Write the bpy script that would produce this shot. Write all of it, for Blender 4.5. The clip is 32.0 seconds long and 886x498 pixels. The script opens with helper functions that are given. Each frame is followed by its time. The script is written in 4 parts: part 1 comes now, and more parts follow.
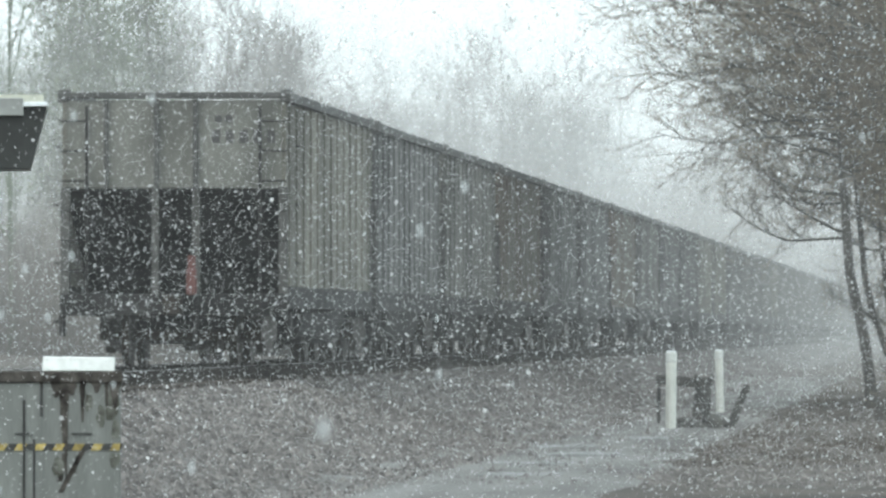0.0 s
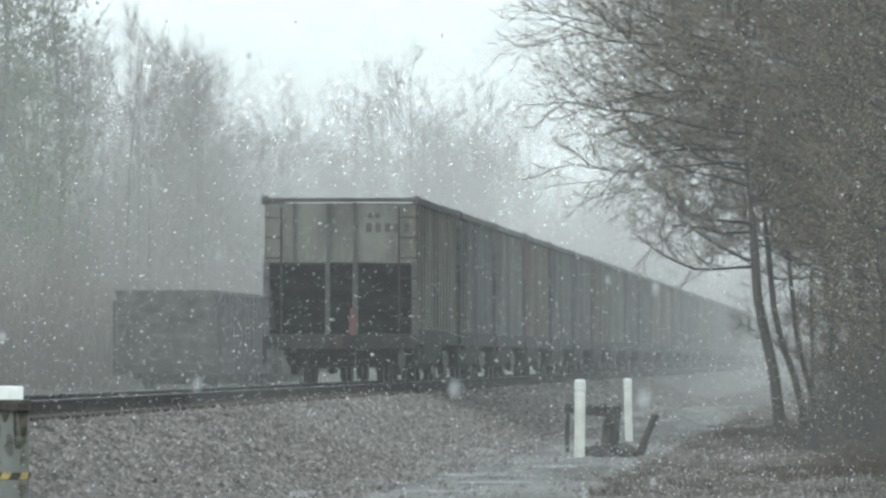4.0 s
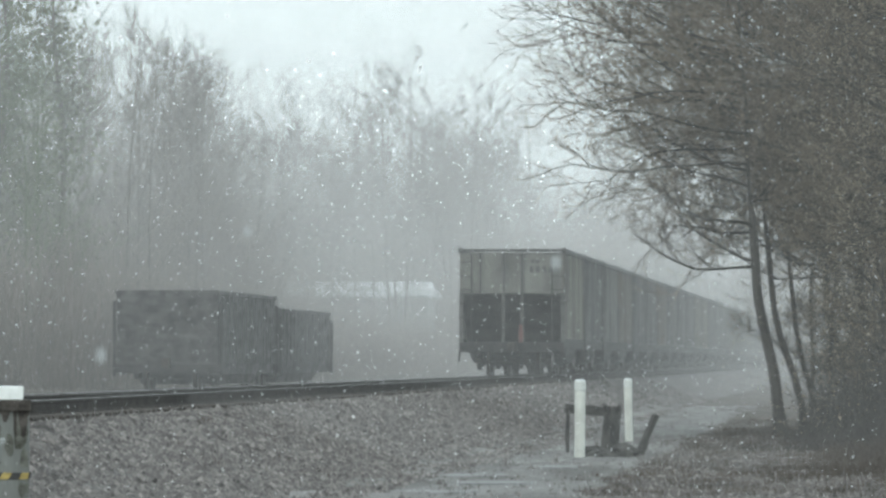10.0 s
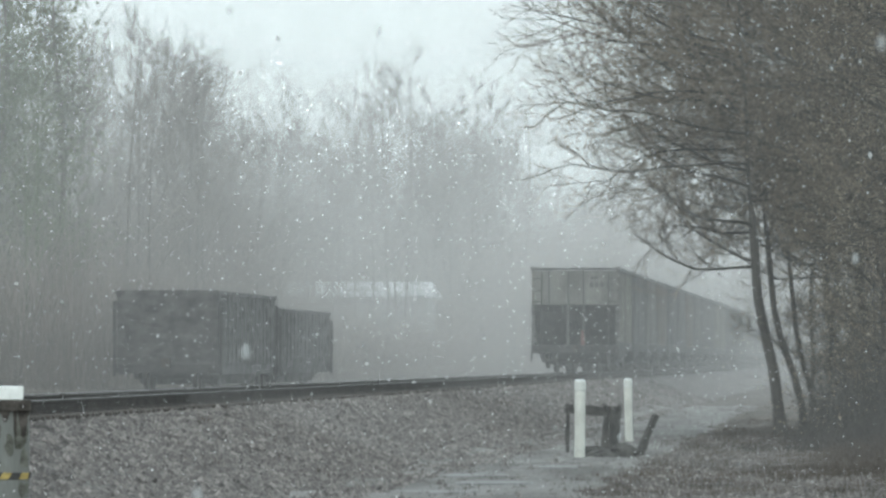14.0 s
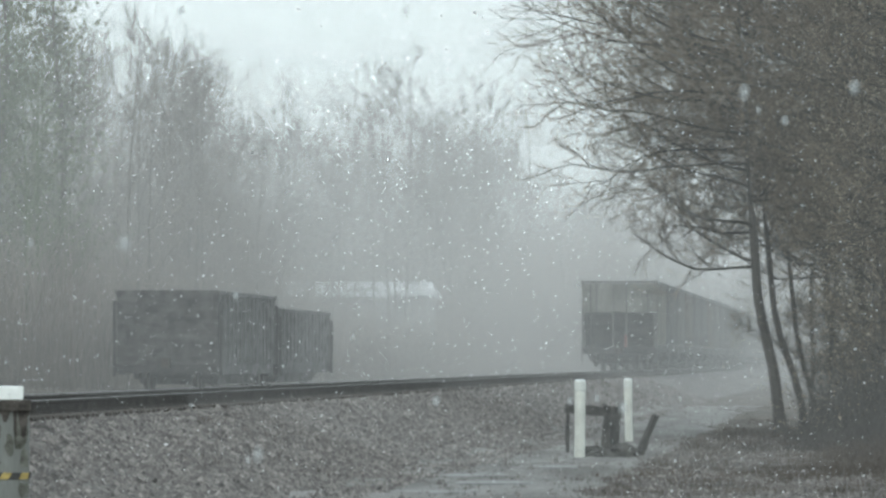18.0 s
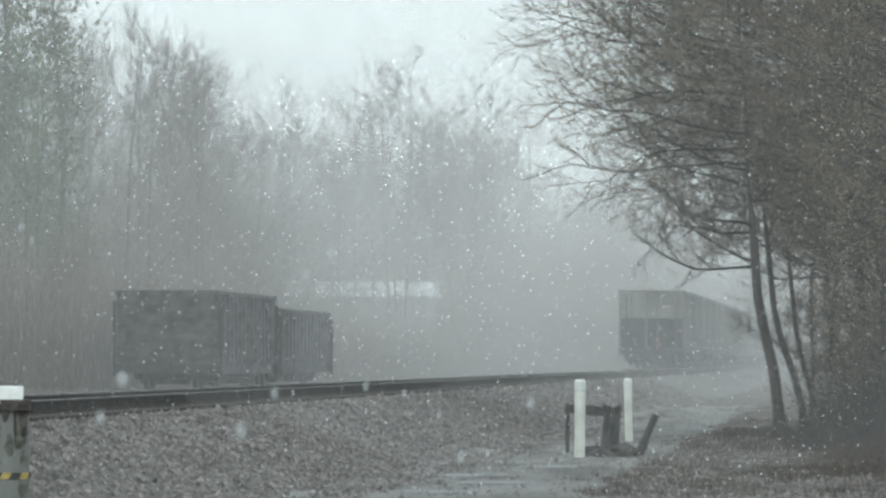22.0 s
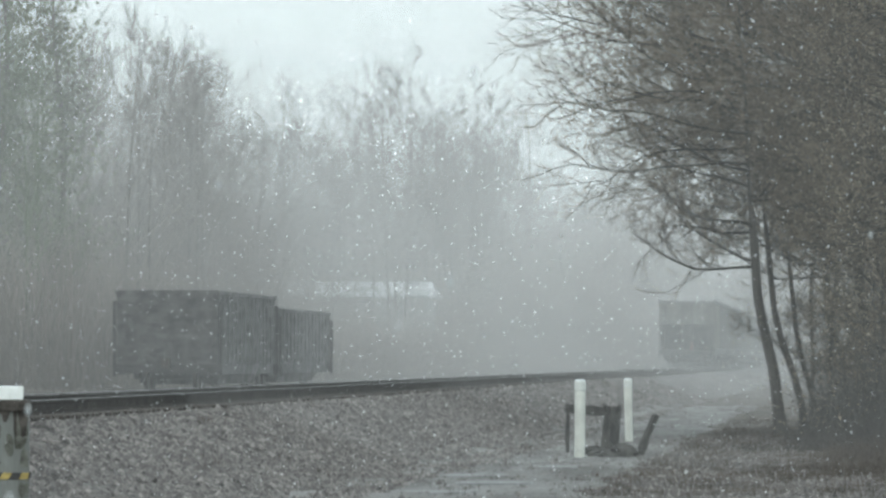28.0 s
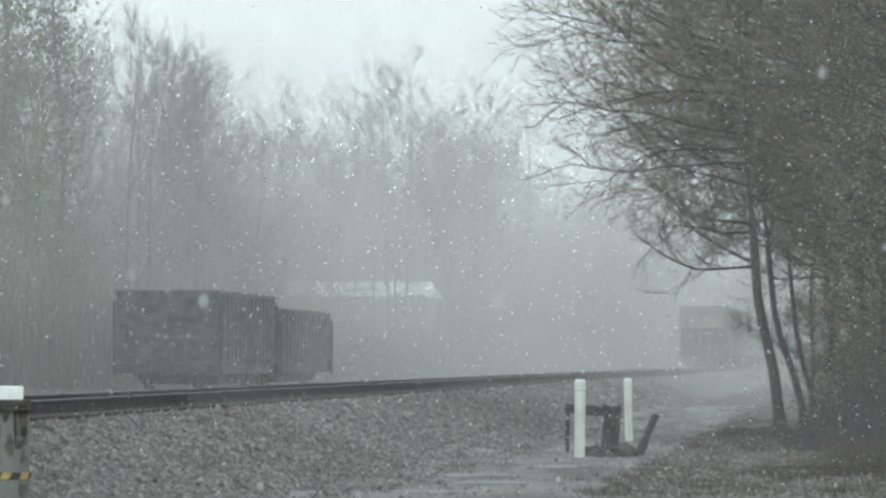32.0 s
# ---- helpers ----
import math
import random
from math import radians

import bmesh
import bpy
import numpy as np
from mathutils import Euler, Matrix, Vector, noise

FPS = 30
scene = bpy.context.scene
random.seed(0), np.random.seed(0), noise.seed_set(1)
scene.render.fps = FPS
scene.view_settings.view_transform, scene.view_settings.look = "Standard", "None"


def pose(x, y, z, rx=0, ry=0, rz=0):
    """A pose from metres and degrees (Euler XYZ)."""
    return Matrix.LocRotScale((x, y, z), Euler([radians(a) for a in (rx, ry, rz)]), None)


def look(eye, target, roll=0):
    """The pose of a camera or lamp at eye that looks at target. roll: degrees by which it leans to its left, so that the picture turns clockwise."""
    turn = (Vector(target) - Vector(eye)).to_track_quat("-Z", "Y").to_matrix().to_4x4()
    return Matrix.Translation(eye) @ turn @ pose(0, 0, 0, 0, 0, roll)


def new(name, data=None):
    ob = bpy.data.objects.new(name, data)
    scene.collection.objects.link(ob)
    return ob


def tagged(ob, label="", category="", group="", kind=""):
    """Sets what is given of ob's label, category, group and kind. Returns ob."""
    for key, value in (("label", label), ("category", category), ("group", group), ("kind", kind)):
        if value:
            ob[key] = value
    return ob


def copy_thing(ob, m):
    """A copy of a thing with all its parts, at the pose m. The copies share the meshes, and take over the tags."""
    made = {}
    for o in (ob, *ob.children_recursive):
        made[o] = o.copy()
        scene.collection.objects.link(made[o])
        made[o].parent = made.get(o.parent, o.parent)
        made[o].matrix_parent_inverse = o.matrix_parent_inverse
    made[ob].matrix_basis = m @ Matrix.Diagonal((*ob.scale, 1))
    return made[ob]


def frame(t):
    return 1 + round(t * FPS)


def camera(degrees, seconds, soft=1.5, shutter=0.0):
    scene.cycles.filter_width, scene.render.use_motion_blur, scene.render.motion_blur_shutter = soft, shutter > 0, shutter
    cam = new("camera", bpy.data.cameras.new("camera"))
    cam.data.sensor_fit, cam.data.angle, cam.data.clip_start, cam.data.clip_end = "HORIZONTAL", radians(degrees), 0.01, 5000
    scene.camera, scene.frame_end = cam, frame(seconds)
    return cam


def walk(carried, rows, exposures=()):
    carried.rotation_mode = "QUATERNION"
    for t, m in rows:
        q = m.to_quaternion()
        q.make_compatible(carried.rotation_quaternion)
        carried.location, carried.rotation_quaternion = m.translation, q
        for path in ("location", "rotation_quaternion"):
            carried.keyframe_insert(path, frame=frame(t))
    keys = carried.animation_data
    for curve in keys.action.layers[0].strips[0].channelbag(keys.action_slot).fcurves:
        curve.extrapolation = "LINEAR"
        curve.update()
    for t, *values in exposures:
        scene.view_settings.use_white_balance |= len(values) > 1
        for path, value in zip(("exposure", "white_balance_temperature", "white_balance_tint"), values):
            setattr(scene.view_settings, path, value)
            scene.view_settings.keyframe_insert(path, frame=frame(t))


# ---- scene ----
cam = camera(7.0, 32.0, soft=2.7)

# The railway runs along +Y, the rail heads lie at z = 0; the camera stands beside it and pans a little at the start.
EYE = (0.0, 0.0, 0.5)
FOC = 784 / math.tan(radians(3.5))
# seconds, view turned right, view turned up (in 1/12818 of the way ahead)
PAN = [(0.0, -162, 51), (0.5, -136, 38), (1.0, -124, 34), (1.5, -124, 30), (2.0, -155, 16), (2.5, -175, 9), (3.0, -170, 10), (3.1, -155, 9), (3.2, -82, 5),
       (3.3, 3, 1), (3.4, 29, 0), (3.5, 8, 0), (4.2, 0, 0), (5.0, 0, 0), (5.5, 0, 0), (20.0, 0, 0), (32.0, 0, 0)]
VX, VY = 1560.0, 636.0


def aim(dx, dy):
    return (EYE[0] + (784 - VX + dx) / FOC * 100, EYE[1] + 100, EYE[2] + (VY - 441 - dy) / FOC * 100)


walk(cam, [(t, look(EYE, aim(dx, dy))) for t, dx, dy in PAN], exposures=[(0.0, 0.54), (3.0, 0.41), (6.0, 0.28), (12.0, 0.18), (20.0, 0.14), (32.0, 0.14)])

# ---- world and light: an even overcast sky ----
world = bpy.data.worlds.new("overcast_sky")
scene.world = world
world.use_nodes = True
wn, wl = world.node_tree.nodes, world.node_tree.links
back = wn["Background"]
sky = wn.new("ShaderNodeTexSky")
sky.sky_type, sky.sun_disc, sky.sun_elevation, sky.sun_rotation = "NISHITA", False, radians(38), radians(200)
sky.air_density, sky.dust_density = 1.0, 4.0
cover = wn.new("ShaderNodeMixRGB")
cover.inputs[0].default_value = 0.985
cover.inputs[2].default_value = (0.725, 0.85, 0.872, 1)
wl.new(sky.outputs[0], cover.inputs[1])
wl.new(cover.outputs[0], back.inputs[0])
back.inputs[1].default_value = 1.28
sun = new("sun", bpy.data.lights.new("sun", "SUN"))
sun.data.energy, sun.data.angle, sun.data.color = 0.5, radians(40), (1.0, 0.98, 0.95)
sun.matrix_world = look((0, 0, 60), (12, 25, 0))
scene.cycles.transparent_max_bounces = 32

# ---- materials ----


def material(name, colour, rough=0.8, metal=0.0, scale=4.0, vary=0.25, fine=40.0, bump=0.2, second=None, stretch=(1, 1, 1), per=0.0, spec=0.3):
    m = bpy.data.materials.new(name)
    m.use_nodes = True
    n, l = m.node_tree.nodes, m.node_tree.links
    p = n["Principled BSDF"]
    p.inputs["Roughness"].default_value, p.inputs["Metallic"].default_value = rough, metal
    p.inputs["Specular IOR Level"].default_value = spec
    co = n.new("ShaderNodeTexCoord")
    mp = n.new("ShaderNodeMapping")
    mp.inputs["Scale"].default_value = stretch
    l.new(co.outputs["Object"], mp.inputs[0])
    big, small = n.new("ShaderNodeTexNoise"), n.new("ShaderNodeTexNoise")
    big.inputs["Scale"].default_value, small.inputs["Scale"].default_value = scale, fine
    big.inputs["Detail"].default_value, small.inputs["Detail"].default_value = 5, 3
    l.new(mp.outputs[0], big.inputs[0])
    l.new(mp.outputs[0], small.inputs[0])
    ramp = n.new("ShaderNodeValToRGB")
    a = [max(0, c * (1 - vary)) for c in colour]
    b = second or [min(1, c * (1 + vary)) for c in colour]
    ramp.color_ramp.elements[0].position, ramp.color_ramp.elements[1].position = 0.35, 0.66
    ramp.color_ramp.elements[0].color, ramp.color_ramp.elements[1].color = (*a, 1), (*b, 1)
    l.new(big.outputs[0], ramp.inputs[0])
    mix = n.new("ShaderNodeMixRGB")
    mix.blend_type = "MULTIPLY"
    mix.inputs[0].default_value = 0.6
    l.new(ramp.outputs[0], mix.inputs[1])
    grain = n.new("ShaderNodeMapRange")
    grain.inputs["To Min"].default_value, grain.inputs["To Max"].default_value = 0.55, 1.4
    l.new(small.outputs[0], grain.inputs[0])
    l.new(grain.outputs[0], mix.inputs[2])
    out = mix.outputs[0]
    if per:
        info = n.new("ShaderNodeObjectInfo")
        mr = n.new("ShaderNodeMapRange")
        mr.inputs["To Min"].default_value, mr.inputs["To Max"].default_value = 1 - per, 1 + per
        l.new(info.outputs["Random"], mr.inputs[0])
        mx = n.new("ShaderNodeMixRGB")
        mx.blend_type, mx.inputs[0].default_value = "MULTIPLY", 1.0
        l.new(out, mx.inputs[1])
        l.new(mr.outputs[0], mx.inputs[2])
        out = mx.outputs[0]
    l.new(out, p.inputs["Base Color"])
    if bump:
        bp = n.new("ShaderNodeBump")
        bp.inputs["Strength"].default_value = bump
        bp.inputs["Distance"].default_value = 0.02
        l.new(small.outputs[0], bp.inputs["Height"])
        l.new(bp.outputs[0], p.inputs["Normal"])
    return m


M_GROUND = material("wet_earth", (0.062, 0.051, 0.043), 0.8, 0, 0.35, 0.45, 9, 0.5, (0.09, 0.075, 0.063), (1, 1, 1), 0, 0.15)
M_BALLAST = material("ballast_bed", (0.1, 0.09, 0.085), 0.85, 0, 2.0, 0.45, 12, 0.9, (0.14, 0.128, 0.12))
M_STONE = material("crushed_stone", (0.124, 0.112, 0.106), 0.8, 0, 6.0, 0.55, 30, 0.3, (0.22, 0.2, 0.19))


def speckled(m, lo, hi):
    """Lets every loose piece of a joined mesh differ in tone."""
    n, l = m.node_tree.nodes, m.node_tree.links
    p = n["Principled BSDF"]
    geo, mr, mx = n.new("ShaderNodeNewGeometry"), n.new("ShaderNodeMapRange"), n.new("ShaderNodeMixRGB")
    mr.inputs["To Min"].default_value, mr.inputs["To Max"].default_value = lo, hi
    mx.blend_type, mx.inputs[0].default_value = "MULTIPLY", 1.0
    l.new(geo.outputs["Random Per Island"], mr.inputs[0])
    l.new(p.inputs["Base Color"].links[0].from_socket, mx.inputs[1])
    l.new(mr.outputs[0], mx.inputs[2])
    l.new(mx.outputs[0], p.inputs["Base Color"])


speckled(M_STONE, 0.55, 1.35)
M_STEEL = material("rusty_rail", (0.03, 0.025, 0.022), 0.9, 0.0, 3.0, 0.4, 50, 0.2, None, (1, 1, 1), 0, 0.1)
M_RAILTOP = material("worn_rail_head", (0.27, 0.27, 0.27), 0.4, 0.9, 2.0, 0.2, 50, 0.05)
M_TIE = material("creosoted_timber", (0.045, 0.036, 0.03), 0.85, 0, 3.0, 0.4, 30, 0.5, None, (1, 1, 1), 0.3)
M_BARK = material("grey_brown_bark", (0.07, 0.066, 0.06), 0.9, 0, 3.0, 0.35, 30, 0.6, None, (1, 1, 0.3))
M_LIMB = material("dark_limb", (0.045, 0.041, 0.036), 0.85, 0, 3.0, 0.35, 30, 0.3)
# twigs paler than the limbs: haze and snow before them put into the colour
M_TWIG = material("hazed_brown_twigs", (0.155, 0.126, 0.094), 0.9, 0, 1.0, 0.3, 8, 0.0)
M_FARTWIG = material("wood_twigs", (0.125, 0.11, 0.097), 0.9, 0, 0.3, 0.3, 4, 0.0, None, (1, 1, 1), 0.25)
M_MOSSY = material("mossy_twigs", (0.085, 0.11, 0.062), 0.9, 0, 0.4, 0.3, 5, 0.0)
M_FARBARK = material("wood_bark", (0.10, 0.09, 0.08), 0.9, 0, 1.0, 0.3, 8, 0.3)
M_PVC = material("white_plastic", (0.64, 0.65, 0.60), 0.45, 0, 2.0, 0.16, 20, 0.05)
M_PVCAP = material("clean_white_plastic", (0.62, 0.64, 0.61), 0.4, 0, 2.0, 0.08, 20, 0.05)
M_CAP = material("white_painted_metal", (0.9, 0.93, 0.91), 0.4, 0, 2.0, 0.05, 20, 0.03)
M_ALU = material("weathered_aluminium", (0.175, 0.175, 0.158), 0.65, 0.1, 1.2, 0.3, 14, 0.15, None, (1, 1, 0.35))
M_ALUDARK = material("sooty_side_sheet", (0.165, 0.16, 0.145), 0.7, 0.1, 0.9, 0.4, 14, 0.2, None, (1, 1, 0.4), 0.35)
M_TONES = [material("car_side_" + n, c, 0.7, 0.1, 0.9, 0.3, 14, 0.2, d, (1, 1, 0.4)) for n, c, d in (
    ("beige", (0.15, 0.143, 0.122), (0.205, 0.195, 0.165)), ("slate", (0.108, 0.108, 0.105), (0.158, 0.155, 0.15)),
    ("rusty", (0.152, 0.122, 0.098), (0.16, 0.152, 0.135)), ("grey", (0.128, 0.125, 0.116), (0.178, 0.173, 0.16)))]
M_CHORD = material("dark_top_chord", (0.085, 0.084, 0.082), 0.7, 0.1, 2.0, 0.3, 20, 0.1)
M_POST = material("pale_end_post", (0.092, 0.09, 0.086), 0.7, 0, 2.0, 0.25, 20, 0.1)
M_UNDER = material("black_underframe", (0.034, 0.033, 0.033), 0.8, 0.1, 2.0, 0.4, 20, 0.2)
M_WHEEL = material("dark_wheel_steel", (0.05, 0.042, 0.036), 0.55, 0.6, 2.0, 0.3, 20, 0.1)
M_RED = material("red_marker", (0.13, 0.058, 0.053), 0.6, 0, 6.0, 0.15, 30, 0.05)
M_COAL = material("coal_dust", (0.02, 0.02, 0.02), 0.9, 0, 2.0, 0.4, 20, 0.6)
M_GOND = material("black_gondola_paint", (0.04, 0.039, 0.039), 0.75, 0, 2.2, 0.6, 14, 0.3, (0.088, 0.085, 0.083), (1, 0.5, 1.6), 0.2)
M_CABIN = material("streaked_grey_paint", (0.19, 0.20, 0.19), 0.6, 0, 1.6, 0.22, 25, 0.1, None, (3, 3, 0.4))
M_RUST = material("rust_streak", (0.045, 0.039, 0.035), 0.85, 0, 14.0, 0.5, 40, 0.3, (0.11, 0.1, 0.09))
M_MOSSTAIN = material("moss_and_rust", (0.13, 0.132, 0.108), 0.9, 0, 14.0, 0.5, 60, 0.3, (0.185, 0.19, 0.17))
M_YELLOW = material("yellow_tape", (0.36, 0.28, 0.10), 0.55, 0, 12.0, 0.45, 40, 0.05)
M_BLACK = material("black_tape", (0.05, 0.05, 0.05), 0.5, 0, 8.0, 0.2, 40, 0.05)
M_DARKGLASS = material("dark_housing", (0.035, 0.037, 0.036), 0.4, 0, 3.0, 0.4, 20, 0.1)
M_GREY = material("grey_steel_bracket", (0.32, 0.33, 0.32), 0.5, 0.2, 3.0, 0.2, 20, 0.05)
M_CREAM = material("cream_sheet", (0.52, 0.52, 0.44), 0.6, 0, 3.0, 0.15, 20, 0.05)
M_BRIGHT = material("bright_white", (0.86, 0.90, 0.92), 0.7, 0, 3.0, 0.06, 40, 0.3)
M_WOOD = material("rotten_timber", (0.042, 0.04, 0.036), 0.9, 0, 6.0, 0.6, 30, 0.6, None, (1, 1, 0.4))
M_WATER = material("puddle_water", (0.09, 0.09, 0.088), 0.5, 0, 1.0, 0.3, 10, 0.25, None, (1, 1, 1), 0, 0.35)
M_LEAF = material("withered_leaf", (0.088, 0.076, 0.058), 0.85, 0, 1.0, 0.3, 8, 0.0)
speckled(M_LEAF, 0.3, 4.0)
M_IVY = material("dull_ivy_leaf", (0.085, 0.098, 0.055), 0.7, 0, 0.6, 0.3, 6, 0.0)
speckled(M_IVY, 0.6, 1.5)
M_GRASS = material("dead_grass", (0.066, 0.052, 0.04), 0.9, 0, 0.6, 0.35, 10, 0.0)
M_SLUSH = material("wet_slush", (0.108, 0.101, 0.094), 0.75, 0, 1.1, 0.35, 14, 0.5, (0.172, 0.168, 0.162), (1, 0.14, 1), 0, 0.25)
M_ROOF = material("thin_snow_on_shingles", (0.35, 0.37, 0.38), 0.8, 0, 0.35, 0.3, 8, 0.1, (0.85, 0.88, 0.9))
M_HOUSE = material("pale_siding", (0.24, 0.24, 0.23), 0.8, 0, 1.0, 0.1, 6, 0.1)
M_GLASS = material("dark_window_pane", (0.03, 0.035, 0.04), 0.1, 0, 2.0, 0.2, 10, 0.0, None, (1, 1, 1), 0, 0.8)


def veil_material(name, alpha, colour):
    """A see-through white that stands in for the haze of far, fine snowfall, thicker and thinner in drifts."""
    m = bpy.data.materials.new(name)
    m.use_nodes = True
    n, l = m.node_tree.nodes, m.node_tree.links
    n.remove(n["Principled BSDF"])
    di, tl, tr = n.new("ShaderNodeBsdfDiffuse"), n.new("ShaderNodeBsdfTranslucent"), n.new("ShaderNodeBsdfTransparent")
    di.inputs[0].default_value = tl.inputs[0].default_value = (*colour, 1)
    both, mix = n.new("ShaderNodeMixShader"), n.new("ShaderNodeMixShader")
    l.new(di.outputs[0], both.inputs[1])
    l.new(tl.outputs[0], both.inputs[2])
    co, no = n.new("ShaderNodeTexCoord"), n.new("ShaderNodeTexNoise")
    no.inputs["Scale"].default_value, no.inputs["Detail"].default_value = 0.12, 4
    l.new(co.outputs["Object"], no.inputs[0])
    drift = n.new("ShaderNodeMapRange")
    drift.inputs["From Min"].default_value, drift.inputs["From Max"].default_value = 0.3, 0.7
    drift.inputs["To Min"].default_value, drift.inputs["To Max"].default_value = alpha * 0.7, alpha * 1.3
    l.new(no.outputs[0], drift.inputs[0])
    # the painted haze thins out with height, which keeps the sky above bright
    sep, high = n.new("ShaderNodeSeparateXYZ"), n.new("ShaderNodeMapRange")
    l.new(co.outputs["Object"], sep.inputs[0])
    high.interpolation_type = "SMOOTHSTEP"
    high.inputs["From Min"].default_value, high.inputs["From Max"].default_value = 11.0, 29.0
    high.inputs["To Min"].default_value, high.inputs["To Max"].default_value = 1.0, 0.19
    l.new(sep.outputs[2], high.inputs[0])
    mul = n.new("ShaderNodeMath")
    mul.operation = "MULTIPLY"
    l.new(drift.outputs[0], mul.inputs[0])
    l.new(high.outputs[0], mul.inputs[1])
    l.new(mul.outputs[0], mix.inputs[0])
    l.new(tr.outputs[0], mix.inputs[1])
    l.new(both.outputs[0], mix.inputs[2])
    l.new(mix.outputs[0], n["Material Output"].inputs[0])
    return m


M_VEIL = veil_material("snow_veil", 0.088, (0.895, 0.89, 0.888))
M_VEIL_THICK = veil_material("thick_haze_pane", 0.19, (0.895, 0.89, 0.888))
M_VEIL_THIN = veil_material("thin_haze_pane", 0.050, (0.895, 0.89, 0.888))


def flake_material():
    m = bpy.data.materials.new("snow_flake")
    m.use_nodes = True
    n, l = m.node_tree.nodes, m.node_tree.links
    n.remove(n["Principled BSDF"])
    di, tl, both = n.new("ShaderNodeBsdfDiffuse"), n.new("ShaderNodeBsdfTranslucent"), n.new("ShaderNodeMixShader")
    geo, ramp = n.new("ShaderNodeNewGeometry"), n.new("ShaderNodeMapRange")
    ramp.inputs["To Min"].default_value, ramp.inputs["To Max"].default_value = 0.46, 0.80
    l.new(geo.outputs["Random Per Island"], ramp.inputs[0])
    l.new(ramp.outputs[0], di.inputs[0])
    l.new(ramp.outputs[0], tl.inputs[0])
    l.new(di.outputs[0], both.inputs[1])
    l.new(tl.outputs[0], both.inputs[2])
    l.new(both.outputs[0], n["Material Output"].inputs[0])
    return m


M_FLAKE = flake_material()


def soft_material():
    m = bpy.data.materials.new("thin_soft_snow")
    m.use_nodes = True
    n, l = m.node_tree.nodes, m.node_tree.links
    n.remove(n["Principled BSDF"])
    di, tr, mix = n.new("ShaderNodeBsdfTranslucent"), n.new("ShaderNodeBsdfTransparent"), n.new("ShaderNodeMixShader")
    di.inputs[0].default_value = (0.95, 0.97, 0.97, 1)
    mix.inputs[0].default_value = 0.045
    l.new(tr.outputs[0], mix.inputs[1])
    l.new(di.outputs[0], mix.inputs[2])
    l.new(mix.outputs[0], n["Material Output"].inputs[0])
    return m


M_SOFT = soft_material()

# ---- mesh helpers ----


def box(bm, x0, x1, y0, y1, z0, z1, m=None):
    vs = [Vector((x, y, z)) for x in (x0, x1) for y in (y0, y1) for z in (z0, z1)]
    if m is not None:
        vs = [m @ v for v in vs]
    v = [bm.verts.new(p) for p in vs]
    for f in ((0, 1, 3, 2), (4, 6, 7, 5), (0, 4, 5, 1), (2, 3, 7, 6), (0, 2, 6, 4), (1, 5, 7, 3)):
        bm.faces.new([v[i] for i in f])


def prism(bm, pts, y0, y1):
    """The outline pts (x, z), drawn out from y0 to y1."""
    a = [bm.verts.new((x, y0, z)) for x, z in pts]
    b = [bm.verts.new((x, y1, z)) for x, z in pts]
    k = len(pts)
    for i in range(k):
        j = (i + 1) % k
        bm.faces.new((a[i], a[j], b[j], b[i]))
    bm.faces.new(a[::-1])
    bm.faces.new(b)


def rod(bm, p, q, r, r2=None, sides=8):
    p, q = Vector(p), Vector(q)
    d = (q - p).normalized()
    u = d.orthogonal().normalized()
    w = d.cross(u)
    r2 = r if r2 is None else r2
    a, b = [], []
    for i in range(sides):
        c = math.cos(2 * math.pi * i / sides) * u + math.sin(2 * math.pi * i / sides) * w
        a.append(bm.verts.new(p + r * c))
        b.append(bm.verts.new(q + r2 * c))
    for i in range(sides):
        j = (i + 1) % sides
        bm.faces.new((a[i], a[j], b[j], b[i]))
    bm.faces.new(a[::-1])
    bm.faces.new(b)


def mesh_of(name, bm, mat, bevel=0.0):
    if bevel:
        bmesh.ops.bevel(bm, geom=bm.edges[:], offset=bevel, segments=2, affect="EDGES", profile=0.5, clamp_overlap=True)
    bmesh.ops.recalc_face_normals(bm, faces=bm.faces[:])
    me = bpy.data.meshes.new(name)
    bm.to_mesh(me)
    bm.free()
    me.materials.append(mat)
    return me


def part(name, bm, mat, parent, label="", bevel=0.0):
    ob = new(name, mesh_of(name, bm, mat, bevel))
    ob.parent = parent
    return tagged(ob, label) if label else ob


def made(fn, *args, **kw):
    bm = bmesh.new()
    fn(bm, *args, **kw)
    return bm


def raw(name, verts, faces, mats, smooth=False):
    me = bpy.data.meshes.new(name)
    me.from_pydata(verts, [], faces)
    for m in mats:
        me.materials.append(m)
    if smooth:
        me.polygons.foreach_set("use_smooth", [True] * len(me.polygons))
    return me


# ---- the ground ----
def ground_height(x, y):
    """Level ground beside the embankment; a low bank of ballast under the main track, a lower siding and rising woods."""
    low = -1.1
    if x > -6.7:
        z = low
    elif x > -9.2:
        z = low + (x + 6.7) / -2.5 * 0.86
    elif x > -12.9:
        z = -0.24
    elif x > -15.0:
        z = -0.24 + (x + 12.9) / 2.1 * 0.42
    elif x > -25.5:
        z = -0.66
    else:
        z = -0.66 + min(2.5, (-25.5 - x) * 0.05)
    if x > 1.5:
        z += min(1.2, (x - 1.5) * 0.08)
    if x > -9.0:
        z += 0.05 * noise.noise((x * 0.5, y * 0.12, 0)) + 0.03 * noise.noise((x * 1.7, y * 0.4, 4))
    elif x < -26:
        z += 0.25 * noise.noise((x * 0.15, y * 0.08, 2))
    return z


